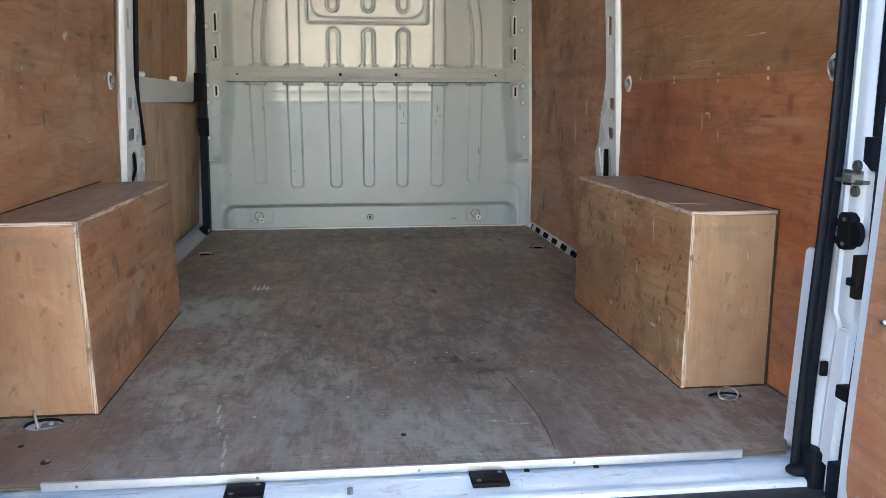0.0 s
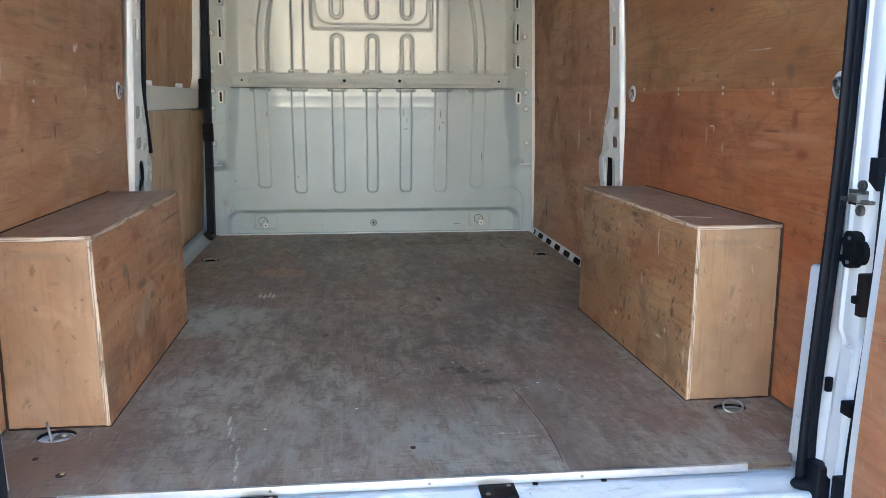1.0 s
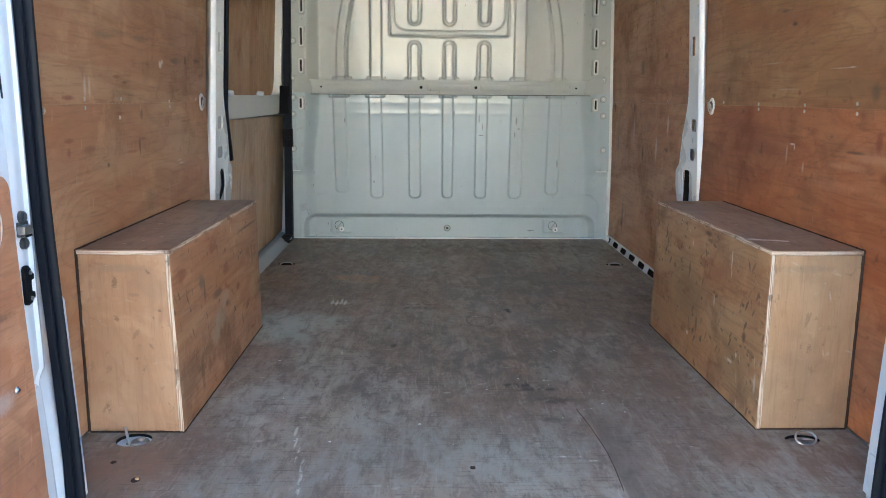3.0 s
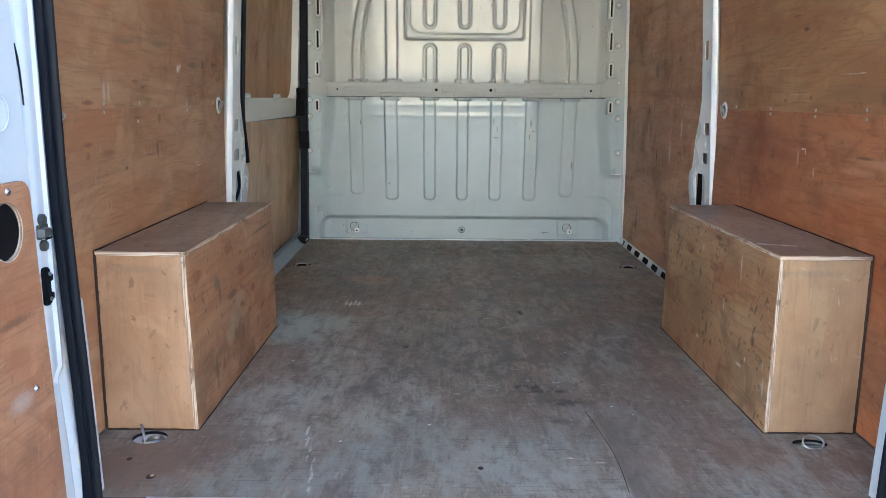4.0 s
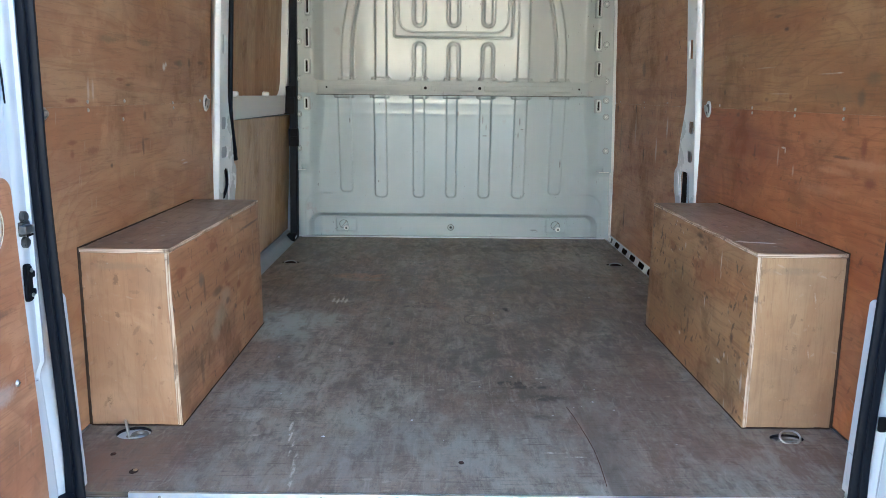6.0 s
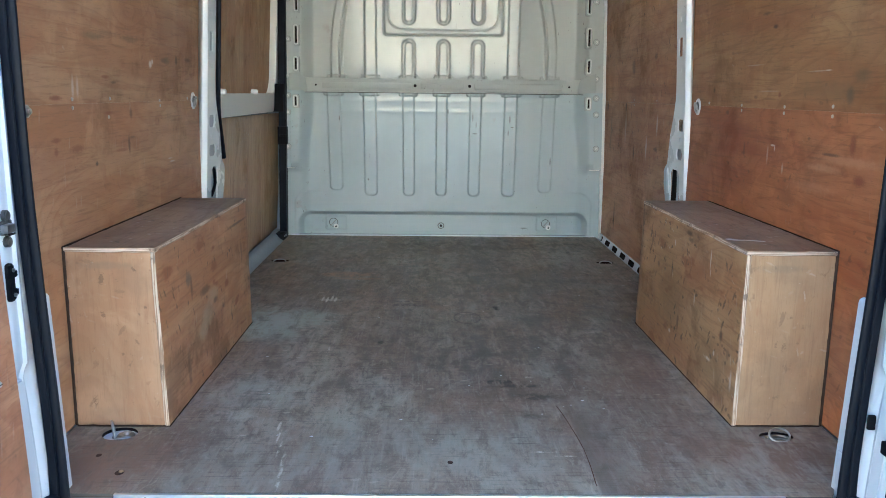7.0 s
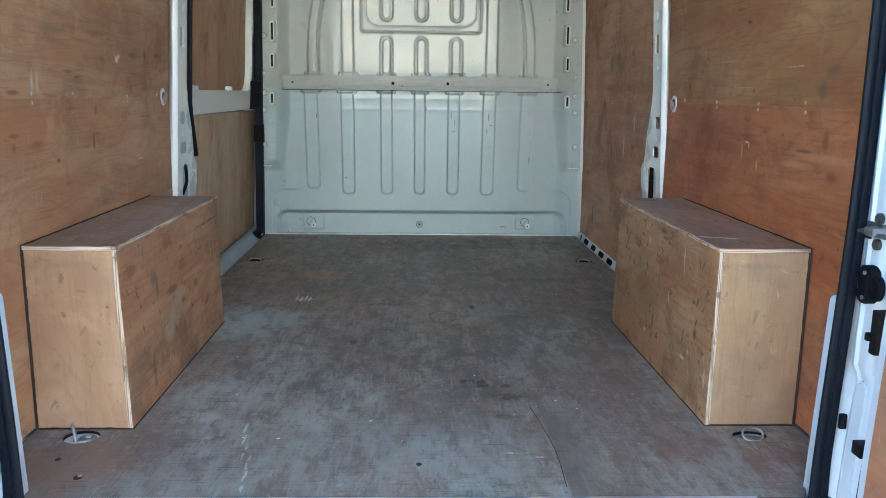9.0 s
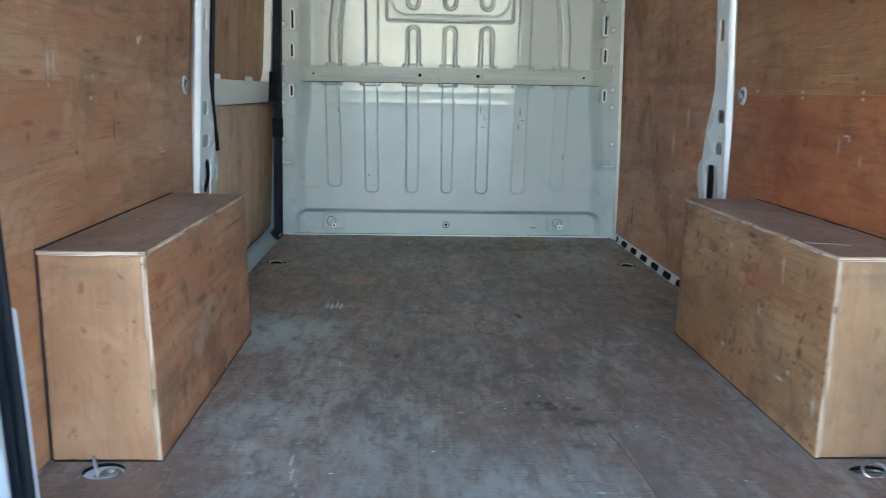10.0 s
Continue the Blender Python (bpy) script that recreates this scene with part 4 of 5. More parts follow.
part("bottom_lip", box(-0.79, 0.835, 2.518, 2.545, -0.004, 0.006, 0.002), WHITE, bulkhead, "pale lip along the floor")
for cx in (-0.557, 0.585):
    pad = part("tie_down", rod((cx - 0.010, 2.566, 0.066), (cx - 0.010, 2.5505, 0.066), 0.021, 28, bevel=0.0015), GREY, bulkhead, "tie-down boss with bolt")
    part("rim", tube([(cx - 0.010 + 0.0225 * math.cos(a), 2.552, 0.066 + 0.0225 * math.sin(a)) for a in [2 * math.pi * k / 28 for k in range(28)]], 0.0014, 6, closed=True), DARK_LINE, pad)
    part("slot", sheet([(cx - 0.026, 0.050), (cx - 0.022, 0.048), (cx + 0.006, 0.080), (cx + 0.002, 0.083)], [], lambda u, v, w: (u, 2.5488 + w, v), 0.002), DULL_STEEL, pad)
    part("bolt_head", rod((cx + 0.004, 2.552, 0.046), (cx + 0.004, 2.536, 0.046), 0.0145, 14, r2=0.011, bevel=0.004), FLANGE, pad)
    part("bolt_socket", rod((cx + 0.004, 2.537, 0.046), (cx + 0.004, 2.535, 0.046), 0.005, 6), GAP_SHADE, pad)
hub = part("grommet", rod((0.010, 2.556, 0.052), (0.010, 2.551, 0.052), 0.015, 20, bevel=0.001), GREY, bulkhead)
part("rim", tube([(0.010 + 0.0155 * math.cos(a), 2.551, 0.052 + 0.0155 * math.sin(a)) for a in [2 * math.pi * k / 20 for k in range(20)]], 0.0018, 6, closed=True), SHADE_BROWN, hub)
part("hole", rod((0.010, 2.5515, 0.052), (0.010, 2.5495, 0.052), 0.007, 14), GAP_SHADE, hub)
# slotted brackets and screw bosses down both side flanges
for side in (-1, 1):
    slot_x = (lambda z: -0.7600 + 0.028 * (z - 0.1)) if side < 0 else (lambda z: 0.7840 - 0.031 * (z - 0.1))
    boss_x = (lambda z: -0.7990 + 0.0215 * z) if side < 0 else (lambda z: 0.8360 - 0.0410 * z)
    for z0, z1 in ((0.684, 0.729), (0.866, 0.922), (0.996, 1.078), (1.158, 1.24)):
        c = slot_x((z0 + z1) / 2)
        face = lambda u, v, w, c=c: (u, 2.470 + 0.22 * side * (u - c) + w, v)
        bracket = part("slotted_bracket", sheet(rounded(c - 0.018, c + 0.018, z0 - 0.014, z1 + 0.012, 0.009), [rounded(c - 0.0048, c + 0.0048, z0, z1, 0.003)], face, 0.042, 0.004), GREY_WARM_LIT, bulkhead)
        # near-black fill paints the shade inside the slot
        part("slot", box(c - 0.0055, c + 0.0055, 2.480, 2.488, z0, z1, 0), GAP_SHADE, bracket, "near-black fill for the shade in the slot")
        # paler paint on the rim carries the highlight of its edge
        rim = [face(u, v, -0.0005) for u, v in rounded(c - 0.0095, c + 0.0095, z0 - 0.006, z1 + 0.006, 0.007, 4)]
        part("slot_rim", tube(rim, 0.0028, 6, closed=True), FLANGE, bracket, "pressed rim, its edge highlight put in as pale paint")
    for z in (0.475, 0.651, 0.735, 0.832, 1.016, 1.215):
        x = boss_x(z)
        boss = part("boss", rod((x, 2.524, z), (x, 2.480, z), 0.0165, 18, r2=0.0130, bevel=0.003), GREY_WARM_LIT, bulkhead, "pressed screw boss")
        part("screw", rod((x, 2.481, z), (x, 2.4765, z), 0.0062, 12, bevel=0.002), FLANGE, boss, "pale screw head")
        part("socket", rod((x, 2.4775, z), (x, 2.4758, z), 0.0020, 6), DARK_LINE, boss)
        part("groove", tube([(x + 0.0155 * math.cos(q), 2.4865, z + 0.0155 * math.sin(q)) for q in [2 * math.pi * i / 20 for i in range(20)]], 0.0011, 6, closed=True), DULL_STEEL, boss, "thin groove round the boss")
    x = boss_x(0.36)
    part("seam_line", box(x - 0.018, x + 0.036, 2.484, 2.490, 0.361, 0.365, 0.001) if side < 0 else box(x - 0.036, x + 0.018, 2.484, 2.490, 0.361, 0.365, 0.001), FLANGE, bulkhead)
strip_face = lambda u, v, w: (u, 2.4872 + w, v)
# each strip changes from the cool to the warm lit tint at the bar
for outline, paint in (([(-0.846, 0.362), (-0.776, 0.362), (-0.768, 0.757), (-0.829, 0.757)], GREY), ([(-0.829, 0.757), (-0.768, 0.757), (-0.751, 1.62), (-0.800, 1.62)], GREY_WARM_LIT),
                       ([(0.808, 0.362), (0.858, 0.362), (0.842, 0.757), (0.796, 0.757)], GREY), ([(0.796, 0.757), (0.842, 0.757), (0.812, 1.62), (0.766, 1.62)], GREY_WARM_LIT)):
    part("side_strip", sheet(outline, [], strip_face, 0.028, 0.004), paint, bulkhead, "flange with screw bosses")
part("edge_flange", sheet([(0.858, -0.005), (0.872, -0.005), (0.832, 1.62), (0.818, 1.62)], [], lambda u, v, w: (u, 2.482 + w, v), 0.043, 0.003), FLANGE, bulkhead, "white edge flange")

# plain closing shell round the load space
tagged(part("wall_bulkhead_back", box(-0.95, 0.95, 2.64, 2.68, -0.1, 1.75, 0.004), WHITE), "plain steel behind the bulkhead", "wall", kind="structure")
# added roof, never in view; cream so that it bounces warm light
tagged(part("ceiling", box(-0.97, 0.97, -0.44, 2.68, 1.62, 1.66, 0.004), CREAM), "plain van roof added out of view, cream for warm bounce light", "ceiling", kind="structure")


# ---------- side walls ----------
def wall_side(s, name, face):
    """One body side: outer steel and the plywood lining. s: -1 or 1; face: where the lining's face stands."""
    wall = thing(name, (s * 0.93, 1.1, 0), "van side wall lined with worn orange-brown plywood sheets", "wall", kind="structure")
    part("body_side", box(min(s * 0.92, s * 0.96), max(s * 0.92, s * 0.96), -0.44, 2.66, -0.30, 1.66, 0.004), WHITE, wall, "white steel body side")
    upper = PLY_WALL_RIGHT if s > 0 else PLY_WALL_UP
    lower = PLY_RED if s > 0 else PLY_WALL

    def board(nm, y0, y1, z0, z1, mat, k=0.0, off=0.0):
        place = lambda u, v, w: (s * (face + off - k * max(0, v - 0.72) + w), u, v)
        ob = part(nm, sheet(rounded(y0, y1, z0, z1, 0.001, 1), [], place, 0.012, 0.0006), mat, wall)
        return two_tone(ob, 0, PLY_EDGE)

    board("plywood_sheet", -0.335, 1.195, 0.004, 0.7217, lower)
    up = board("plywood_sheet", -0.335, 1.195, 0.7219, 1.60, upper, 0.03, 0.0008)
    if s > 0:
        front = [(1.29, 0.019), (2.515, 0.019), (2.515, 0.7208), (1.20, 0.7208), (1.26, 0.60), (1.29, 0.52)]
        two_tone(part("plywood_sheet", sheet(front, [], lambda u, v, w: (face - 0.002 + w, u, v), 0.012, 0.0015), PLY_FRONT, wall), 0, PLY_EDGE)
        board("plywood_sheet", 1.20, 2.515, 0.7214, 1.60, PLY_FRONT, 0.045, -0.001)
    # screws in pairs along the seam
    spots = ((0.102, 0.732), (0.102, 0.713), (0.320, 0.732), (0.305, 0.687), (0.697, 0.724), (0.700, 0.709), (0.976, 0.729)) if s < 0 else (
        (0.649, 0.728), (0.646, 0.713), (0.356, 0.728), (0.356, 0.712), (0.101, 0.733), (0.099, 0.711), (0.93, 0.731), (1.55, 0.733), (1.92, 0.733), (1.91, 0.709), (2.40, 0.731), (2.41, 0.708))
    for y1, z in spots:
        part("screw", rod((s * (face + 0.001), y1, z), (s * (face - 0.0022), y1, z), 0.0045, 10, bevel=0.0008), STEEL, wall)
    if s < 0:
        bolt = part("washer", rod((s * (face + 0.001), -0.110, 0.710), (s * (face - 0.003), -0.110, 0.710), 0.013, 18, bevel=0.001), STEEL, wall, "bright steel washer")
        part("bolt", rod((s * (face - 0.002), -0.110, 0.710), (s * (face - 0.010), -0.110, 0.710), 0.007, 12, bevel=0.002), STEEL, bolt)
    return wall


wall_side(1, "wall_east", 0.864)
wall_side(-1, "wall_west", 0.856)

# perforated steel strip between floor and lining on the right-hand side, near-black backing for the shade in its slots
strip = thing("perforated_strip", (0.855, 1.9, 0), "white perforated steel strip with dark slots above the floor edge", "floor strip", kind="structure")
slots = [rounded(1.235 + 0.165 * i, 1.235 + 0.165 * i + 0.108, 0.006, 0.031, 0.012, 4) for i in range(8)]
part("strip", sheet(rounded(1.05, 2.50, 0.0, 0.037, 0.002, 2), slots, lambda u, v, w: (0.8445 + 0.40 * v + w, u, v - 0.007), 0.004), WHITE, strip)
part("slot_backing", box(0.868, 0.874, 1.05, 2.50, -0.015, 0.04, 0), GAP_SHADE, strip, "near-black backing for the shade behind the slots")

# B-pillars: an inner face with punched holes and a bright chamfer to the rear
def pillar(s, face, y0):
    """s: side; face: inner face's distance from the middle at z 0.7; y0: rear edge of the inner face."""
    ob = thing("pillar", (s * face, y0 + 0.08, 0), "white painted steel door pillar with punched slots", "pillar", kind="structure")
    outline = [(y0, 0.0), (y0 + 0.225, 0.0), (y0 + 0.228, 0.36), (y0 + 0.248, 0.42), (y0 + 0.246, 0.465), (y0 + 0.238, 0.480), (y0 + 0.205, 0.500), (y0 + 0.192, 0.54), (y0 + 0.170, 0.607),
               (y0 + 0.125, 0.69), (y0 + 0.105, 0.74), (y0 + 0.100, 0.793), (y0 + 0.104, 1.087), (y0 + 0.104, 1.61), (y0, 1.61)]
    a, b = (0.014, 0.074) if s > 0 else (0.025, 0.093)
    c, d = (0.028, 0.088) if s > 0 else (0.027, 0.110)
    e, f = (0.054, 0.165) if s > 0 else (0.057, 0.140)
    g, h = (0.036, 0.074) if s > 0 else (0.026, 0.062)
    holes = [rounded(y0 + a, y0 + b, 0.627, 0.670, 0.013), rounded(y0 + c, y0 + d, 0.524, 0.564, 0.014),
             rounded(y0 + e, y0 + f, 0.12, 0.484, (0.02, 0.02, 0.03, 0.03)), rounded(y0 + g, y0 + h, 0.890, 0.955, 0.006),
             rounded(y0 + 0.038, y0 + 0.047, 0.834, 0.846, 0.002), rounded(y0 + 0.046, y0 + 0.056, 1.008, 1.030, 0.002),
             rounded(y0 + 0.044, y0 + 0.052, 0.588, 0.602, 0.002)]
    place = lambda u, v, w: (s * (face - lean(v) + w), u, v)
    part("inner_face", sheet(outline, holes, place, 0.004, 0.0015), PILLAR_WHITE, ob)
    # chamfer to the lining, slightly rounded
    bm = bmesh.new()
    zs = [i * 0.0805 for i in range(21)]
    prof = [(0.040, 0.010), (0.0205, -0.008), (0.017, -0.0105), (0.006, -0.0070), (0.001, -0.003), (0.0, 0.001)]
    rows = [[bm.verts.new((s * (face - lean(z) + dx * 0.9 * (1 - 0.15 * max(0, z - 0.7))), y0 + dy * (1 + 0.15 * math.sin(z * 9)), z)) for dx, dy in prof] for z in zs]
    for a, b in zip(rows, rows[1:]):
        for i in range(len(prof) - 1):
            bm.faces.new((a[i], a[i + 1], b[i + 1], b[i]))
    ch = part("rear_chamfer", bm, PILLAR_WHITE, ob, "bright rounded pillar edge")
    th = ch.modifiers.new("thickness", "SOLIDIFY")
    th.thickness, th.offset = 0.003, 0
    # hollow behind the holes
    deep = 0.042 if s > 0 else 0.014
    part("inner_wall", sheet([(y0 - 0.01, 0.500), (y0 + 0.205, 0.505), (y0 + 0.170, 0.60), (y0 + 0.125, 0.69), (y0 + 0.105, 0.80), (y0 + 0.105, 1.6), (y0 - 0.01, 1.6)], [],
                             lambda u, v, w: (s * (face + deep - lean(v) + w), u, v), 0.003), WHITE, ob)
    part("foot_recess", sheet(rounded(y0 - 0.01, y0 + (0.142 if s > 0 else 0.23), 0.0, 0.499, 0.01), [], lambda u, v, w: (s * (face + 0.014 - lean(v) + w), u, v), 0.003), WHITE, ob)
    if s > 0:
        # near-black block paints the shade of the foot's opening
        part("foot_shade", box(face + 0.024, face + 0.0300, y0 + 0.125, y0 + 0.180, 0.12, 0.482, 0.004), GAP_SHADE, ob, "near-black block for the shade in the pillar's foot opening")
        part("hook", sheet([(y0 + 0.168, 0.39), (y0 + 0.200, 0.385), (y0 + 0.205, 0.47), (y0 + 0.19, 0.485), (y0 + 0.176, 0.44)], [],
                           lambda u, v, w: (s * (face - lean(v) - 0.003 + w), u, v), 0.006, 0.001), WHITE_WORN, ob)
    else:
        part("hook", tube([(s * (face - lean(z) + 0.008), y0 + dy, z) for dy, z in ((0.095, 0.482), (0.118, 0.470), (0.132, 0.445), (0.136, 0.420), (0.120, 0.400), (0.085, 0.378))], 0.006, 8), RUBBER_AND_SHADE, ob, "black rubber hook in the pillar's foot")
    return ob


pillar(1, 0.842, 1.118)
pillar(-1, 0.824, 1.105)

# ---------- sliding door on the left-hand side ----------
slide = thing("sliding_door", (-0.86, 1.9, 0.0), "closed sliding door with plywood lining and grey steel frame", "door")
LX = -0.845
slide_at = lambda off: (lambda u, v, w: (LX + lean(v) - off - w, u, v))
part("door_frame", sheet(rounded(1.26, 2.505, 0.652, 1.61, 0.004, 2), [rounded(1.27, 2.458, 0.744, 1.56, (0.01, 0.09, 0.05, 0.01), 8)], slide_at(0.0), 0.034, 0.005), FLANGE, slide, "grey-white steel window frame")
ob = part("upper_plywood", sheet(rounded(1.24, 2.50, 0.70, 1.60, 0.002, 1), [], slide_at(0.0345), 0.006), PLY_SLIDE_UP, slide, "brown plywood over the window opening")
ob = part("lower_plywood", sheet([(1.25, 0.028), (2.625, 0.024), (2.625, 0.642), (1.25, 0.651)], [], slide_at(0.006), 0.009, 0.001), PLY_SLIDE, slide, "worn brown lower plywood")
two_tone(ob, 0, PLY_EDGE)
part("door_skin", box(-0.93, -0.915, 1.2, 2.5, -0.05, 1.62, 0.003), WHITE, slide)
for y in (1.386, 1.955):
    part("clip", rod((LX + 0.018, y, 0.750), (LX - 0.012, y, 0.752), 0.011, 14, bevel=0.003), WHITE_PLASTIC, slide, "white plastic retaining clip")
part("side_clip", box(LX + 0.015, LX + 0.024, 2.462, 2.474, 1.045, 1.075, 0.002), STEEL, slide)
# step strip below the door
bm = sheet([(-0.803, -0.012), (-0.803, 0.001), (-0.811, 0.003), (-0.820, 0.008), (-0.828, 0.016), (-0.835, 0.026), (-0.842, 0.033), (-0.851, 0.036), (-0.866, 0.036), (-0.866, -0.012)], [], lambda u, v, w: (u, 1.30 + w, v), 1.20)
part("step_strip", bm, STEP, slide, "pale painted strip between floor and door")
part("rear_seal", tube([(LX + 0.006 + lean(z), 1.302 + 0.10 * sstep(0.72, 0.45, z) - 0.02 * sstep(0.45, 0.30, z), z) for z in [0.50 + 0.05 * i for i in range(23)]], 0.009, 8), RUBBER_AND_SHADE, slide, "black rubber door seal")

post = thing("door_post_seal", (-0.815, 2.45, 0), "black rubber door seal with buffers beside the bulkhead", "door seal")
bm = bmesh.new()
rings = []
for z in [0.0 + 0.1 * i for i in range(17)]:
    cx = -0.8200 + 0.0175 * z
    rings.append([bm.verts.new((cx + dx, 2.452 + dy, z)) for dx, dy in ((-0.015, -0.010), (0.015, -0.010), (0.018, -0.006), (0.018, 0.045), (-0.018, 0.045), (-0.018, -0.006))])
for a, b in zip(rings, rings[1:]):
    for i in range(6):
        bm.faces.new((a[i], a[(i + 1) % 6], b[(i + 1) % 6], b[i]))
part("seal_strip", bm, RUBBER_AND_SHADE, post)
part("upper_buffer", box(-0.854, -0.800, 2.435, 2.47, 0.652, 0.745, 0.004), PLASTIC, post, "black plastic buffer block")
part("upper_buffer_neck", box(-0.842, -0.791, 2.432, 2.47, 0.735, 0.793, 0.005), PLASTIC, post)
part("lower_buffer", box(-0.832, -0.785, 2.430, 2.47, 0.486, 0.578, 0.004), PLASTIC, post, "black plastic buffer block")
part("buffer_rib", box(-0.826, -0.789, 2.427, 2.432, 0.525, 0.538, 0.002), PLASTIC, post)
part("foot_block", box(-0.846, -0.802, 2.36, 2.45, -0.002, 0.034, 0.004), PLASTIC, post)
for y in (2.385, 2.42):
    part("foot_screw", rod((-0.803, y, 0.018), (-0.7995, y, 0.018), 0.005, 10), WHITE_PLASTIC, post)


# ---------- rear opening: pillars, seals, doors ----------
def seal_x(z):
    return 0.727 - 0.021 * sstep(0.70, -0.05, z)


def rear_post(s):
    """White rear door jamb with striker, catch and trim. s: side."""
    ob = thing("rear_pillar", (s * 0.80, -0.42, 0), "white painted rear door pillar with striker and black catch", "pillar", kind="structure")
    X = lambda a, b: (min(s * a, s * b), max(s * a, s * b))
    bm = bmesh.new()
    prof = [(0.758, -0.352), (0.758, -0.385), (0.750, -0.396), (0.7485, -0.404), (0.7535, -0.409), (0.7535, -0.424), (0.7465, -0.430), (0.746, -0.440), (0.747, -0.449), (0.752, -0.456), (0.775, -0.462), (0.96, -0.462), (0.96, -0.352)]
    zs = [-0.10, -0.02, 0.05, 0.14, 0.20, 0.262, 0.275, 0.29, 0.34, 0.40, 0.5, 0.6, 0.8, 1.0, 1.2, 1.4, 1.66]
    rows = []
    for z in zs:
        foot = 0.014 * sstep(0.30, 0.26, z)          # the lower jamb steps back
        inward = -0.018 * sstep(0.40, 0.0, z)
        rows.append([bm.verts.new((s * (x + inward + (foot if 1 < i < 10 else 0)), y, z)) for i, (x, y) in enumerate(prof)])
    for a, b in zip(rows, rows[1:]):
        for i in range(len(prof)):
            j = (i + 1) % len(prof)
            bm.faces.new((a[i], a[j], b[j], b[i]))
    bm.faces.new(rows[0])
    bm.faces.new(rows[-1])
    part("jamb", bm, WHITE, ob, "white painted jamb")
    part("inner_jamb", box(*X(0.885, 0.95), -0.352, -0.2175, -0.02, 1.62, 0.004), WHITE, ob)
    # pressed stiffener on the lower jamb
    part("lower_plate", sheet(rounded(-0.447, -0.410, 0.01, 0.265, (0.004, 0.004, 0.012, 0.012), 4), [],
                              lambda u, v, w: (s * (0.7560 - 0.018 * sstep(0.40, 0.0, v) + w), u, v), 0.012, 0.004), WHITE, ob)
    # striker: a steel loop on a plate with two bolts
    plate = part("striker", box(*X(0.741, 0.748), -0.452, -0.405 if s > 0 else -0.424, 0.519, 0.543, 0.002), DARK_STEEL, ob, "steel door striker with two bolts")
    part("loop", box(*X(0.722 if s > 0 else 0.731, 0.744), -0.458, -0.432, 0.524, 0.538, 0.003), DULL_STEEL, plate)
    if s > 0:
        part("loop_arm", box(*X(0.729, 0.742), -0.480, -0.400, 0.5225, 0.5290, 0.002), DARK_STEEL, plate)
    part("loop_slot", box(*X(0.7215 if s > 0 else 0.7305, 0.7235 if s > 0 else 0.7325), -0.456, -0.436, 0.520, 0.5235, 0.0005), GAP_SHADE, plate)
    for z in (0.508, 0.551):
        part("bolt", rod((s * 0.748, -0.440, z), (s * 0.738, -0.440, z), 0.0095, 14, bevel=0.002), DARK_STEEL, plate)
    # black plastic catch
    proud = 0.728 if s > 0 else 0.738
    catch = part("catch", sheet(rounded(-0.452, -0.420 if s > 0 else -0.434, 0.408, 0.472, (0.012, 0.010, 0.010, 0.012) if s > 0 else 0.006, 5), [], lambda u, v, w: (s * (proud + w), u, v), 0.024 if s > 0 else 0.008, 0.003), PLASTIC, ob, "black plastic door catch with two screws")
    for z in (0.420, 0.451):
        part("catch_lug", box(*X(proud + 0.004, 0.75), -0.436, -0.404 if s > 0 else -0.418, z - 0.006, z + 0.006, 0.003), PLASTIC, catch)
    if s > 0:
        part("catch_cap", sheet(ellipse(-0.457, 0.437, 0.016, 0.021, 20), [], lambda u, v, w: (s * (0.734 + w), u, v), 0.012, 0.003), PLASTIC, catch)
    for z in (0.419, 0.461):
        part("screw", rod((s * (proud + 0.001), -0.441, z), (s * (proud - 0.0025), -0.441, z), 0.0035, 10), STEEL, catch)
    if s > 0:
        part("door_stop", box(*X(0.735, 0.748), -0.404, -0.395, 0.168, 0.196, 0.003), PLASTIC, ob, "black rubber stop pin")
    # black pieces stand in for the shade inside the hinge gap
    if s > 0:
        part("hinge_gap", box(*X(0.748, 0.78), -0.475, -0.463, 0.60, 1.60, 0.002), RUBBER_AND_SHADE, ob, "black strip for the shade in the hinge gap")
    else:
        gap = [(0.7505, 0.830), (0.7468, 0.808), (0.7450, 0.785), (0.7435, 0.735), (0.7443, 0.735), (0.7468, 0.785), (0.7489, 0.808)]
        part("hinge_gap", sheet(gap, [], lambda u, v, w: (s * u, -0.4665 + w, v), 0.004), RUBBER_AND_SHADE, ob, "black strip for the shade in the hinge gap")
    if s > 0:
        # lower end of the gap's painted shade
        part("gap_shade_end", sheet([(-0.475, 0.545), (-0.452, 0.56), (-0.452, 0.60), (-0.475, 0.60)], [], lambda u, v, w: (s * (0.744 + w), u, v), 0.02), RUBBER_AND_SHADE, ob)
        part("hinge_slot", box(*X(0.737, 0.78), -0.476, -0.458, 0.328, 0.403, 0.003), GAP_SHADE, ob)
        part("slot_lug", box(*X(0.729, 0.745), -0.468, -0.456, 0.350, 0.364, 0.003), PLASTIC, ob)
        part("lower_hinge", box(*X(0.728, 0.77), -0.486, -0.458, 0.151, 0.174, 0.002), PLASTIC, ob)
        part("foot_gap", box(*X(0.722, 0.76), -0.502, -0.463, -0.035, 0.035, 0.003), RUBBER_AND_SHADE, ob, "black block between jamb and door foot")
        # black strip continues the hinge gap's shade down the jamb
        levels = [-0.03 + 0.045 * k for k in range(15)]
        outline = [(0.7605, z) for z in levels] + [(0.778, z) for z in reversed(levels)]
        part("hinge_gap_strip", sheet(outline, [], lambda u, v, w: (s * (u - 0.018 * sstep(0.40, 0.0, v)), -0.4665 + w, v), 0.0042), RUBBER_AND_SHADE, ob, "black strip for the shade in the hinge gap")
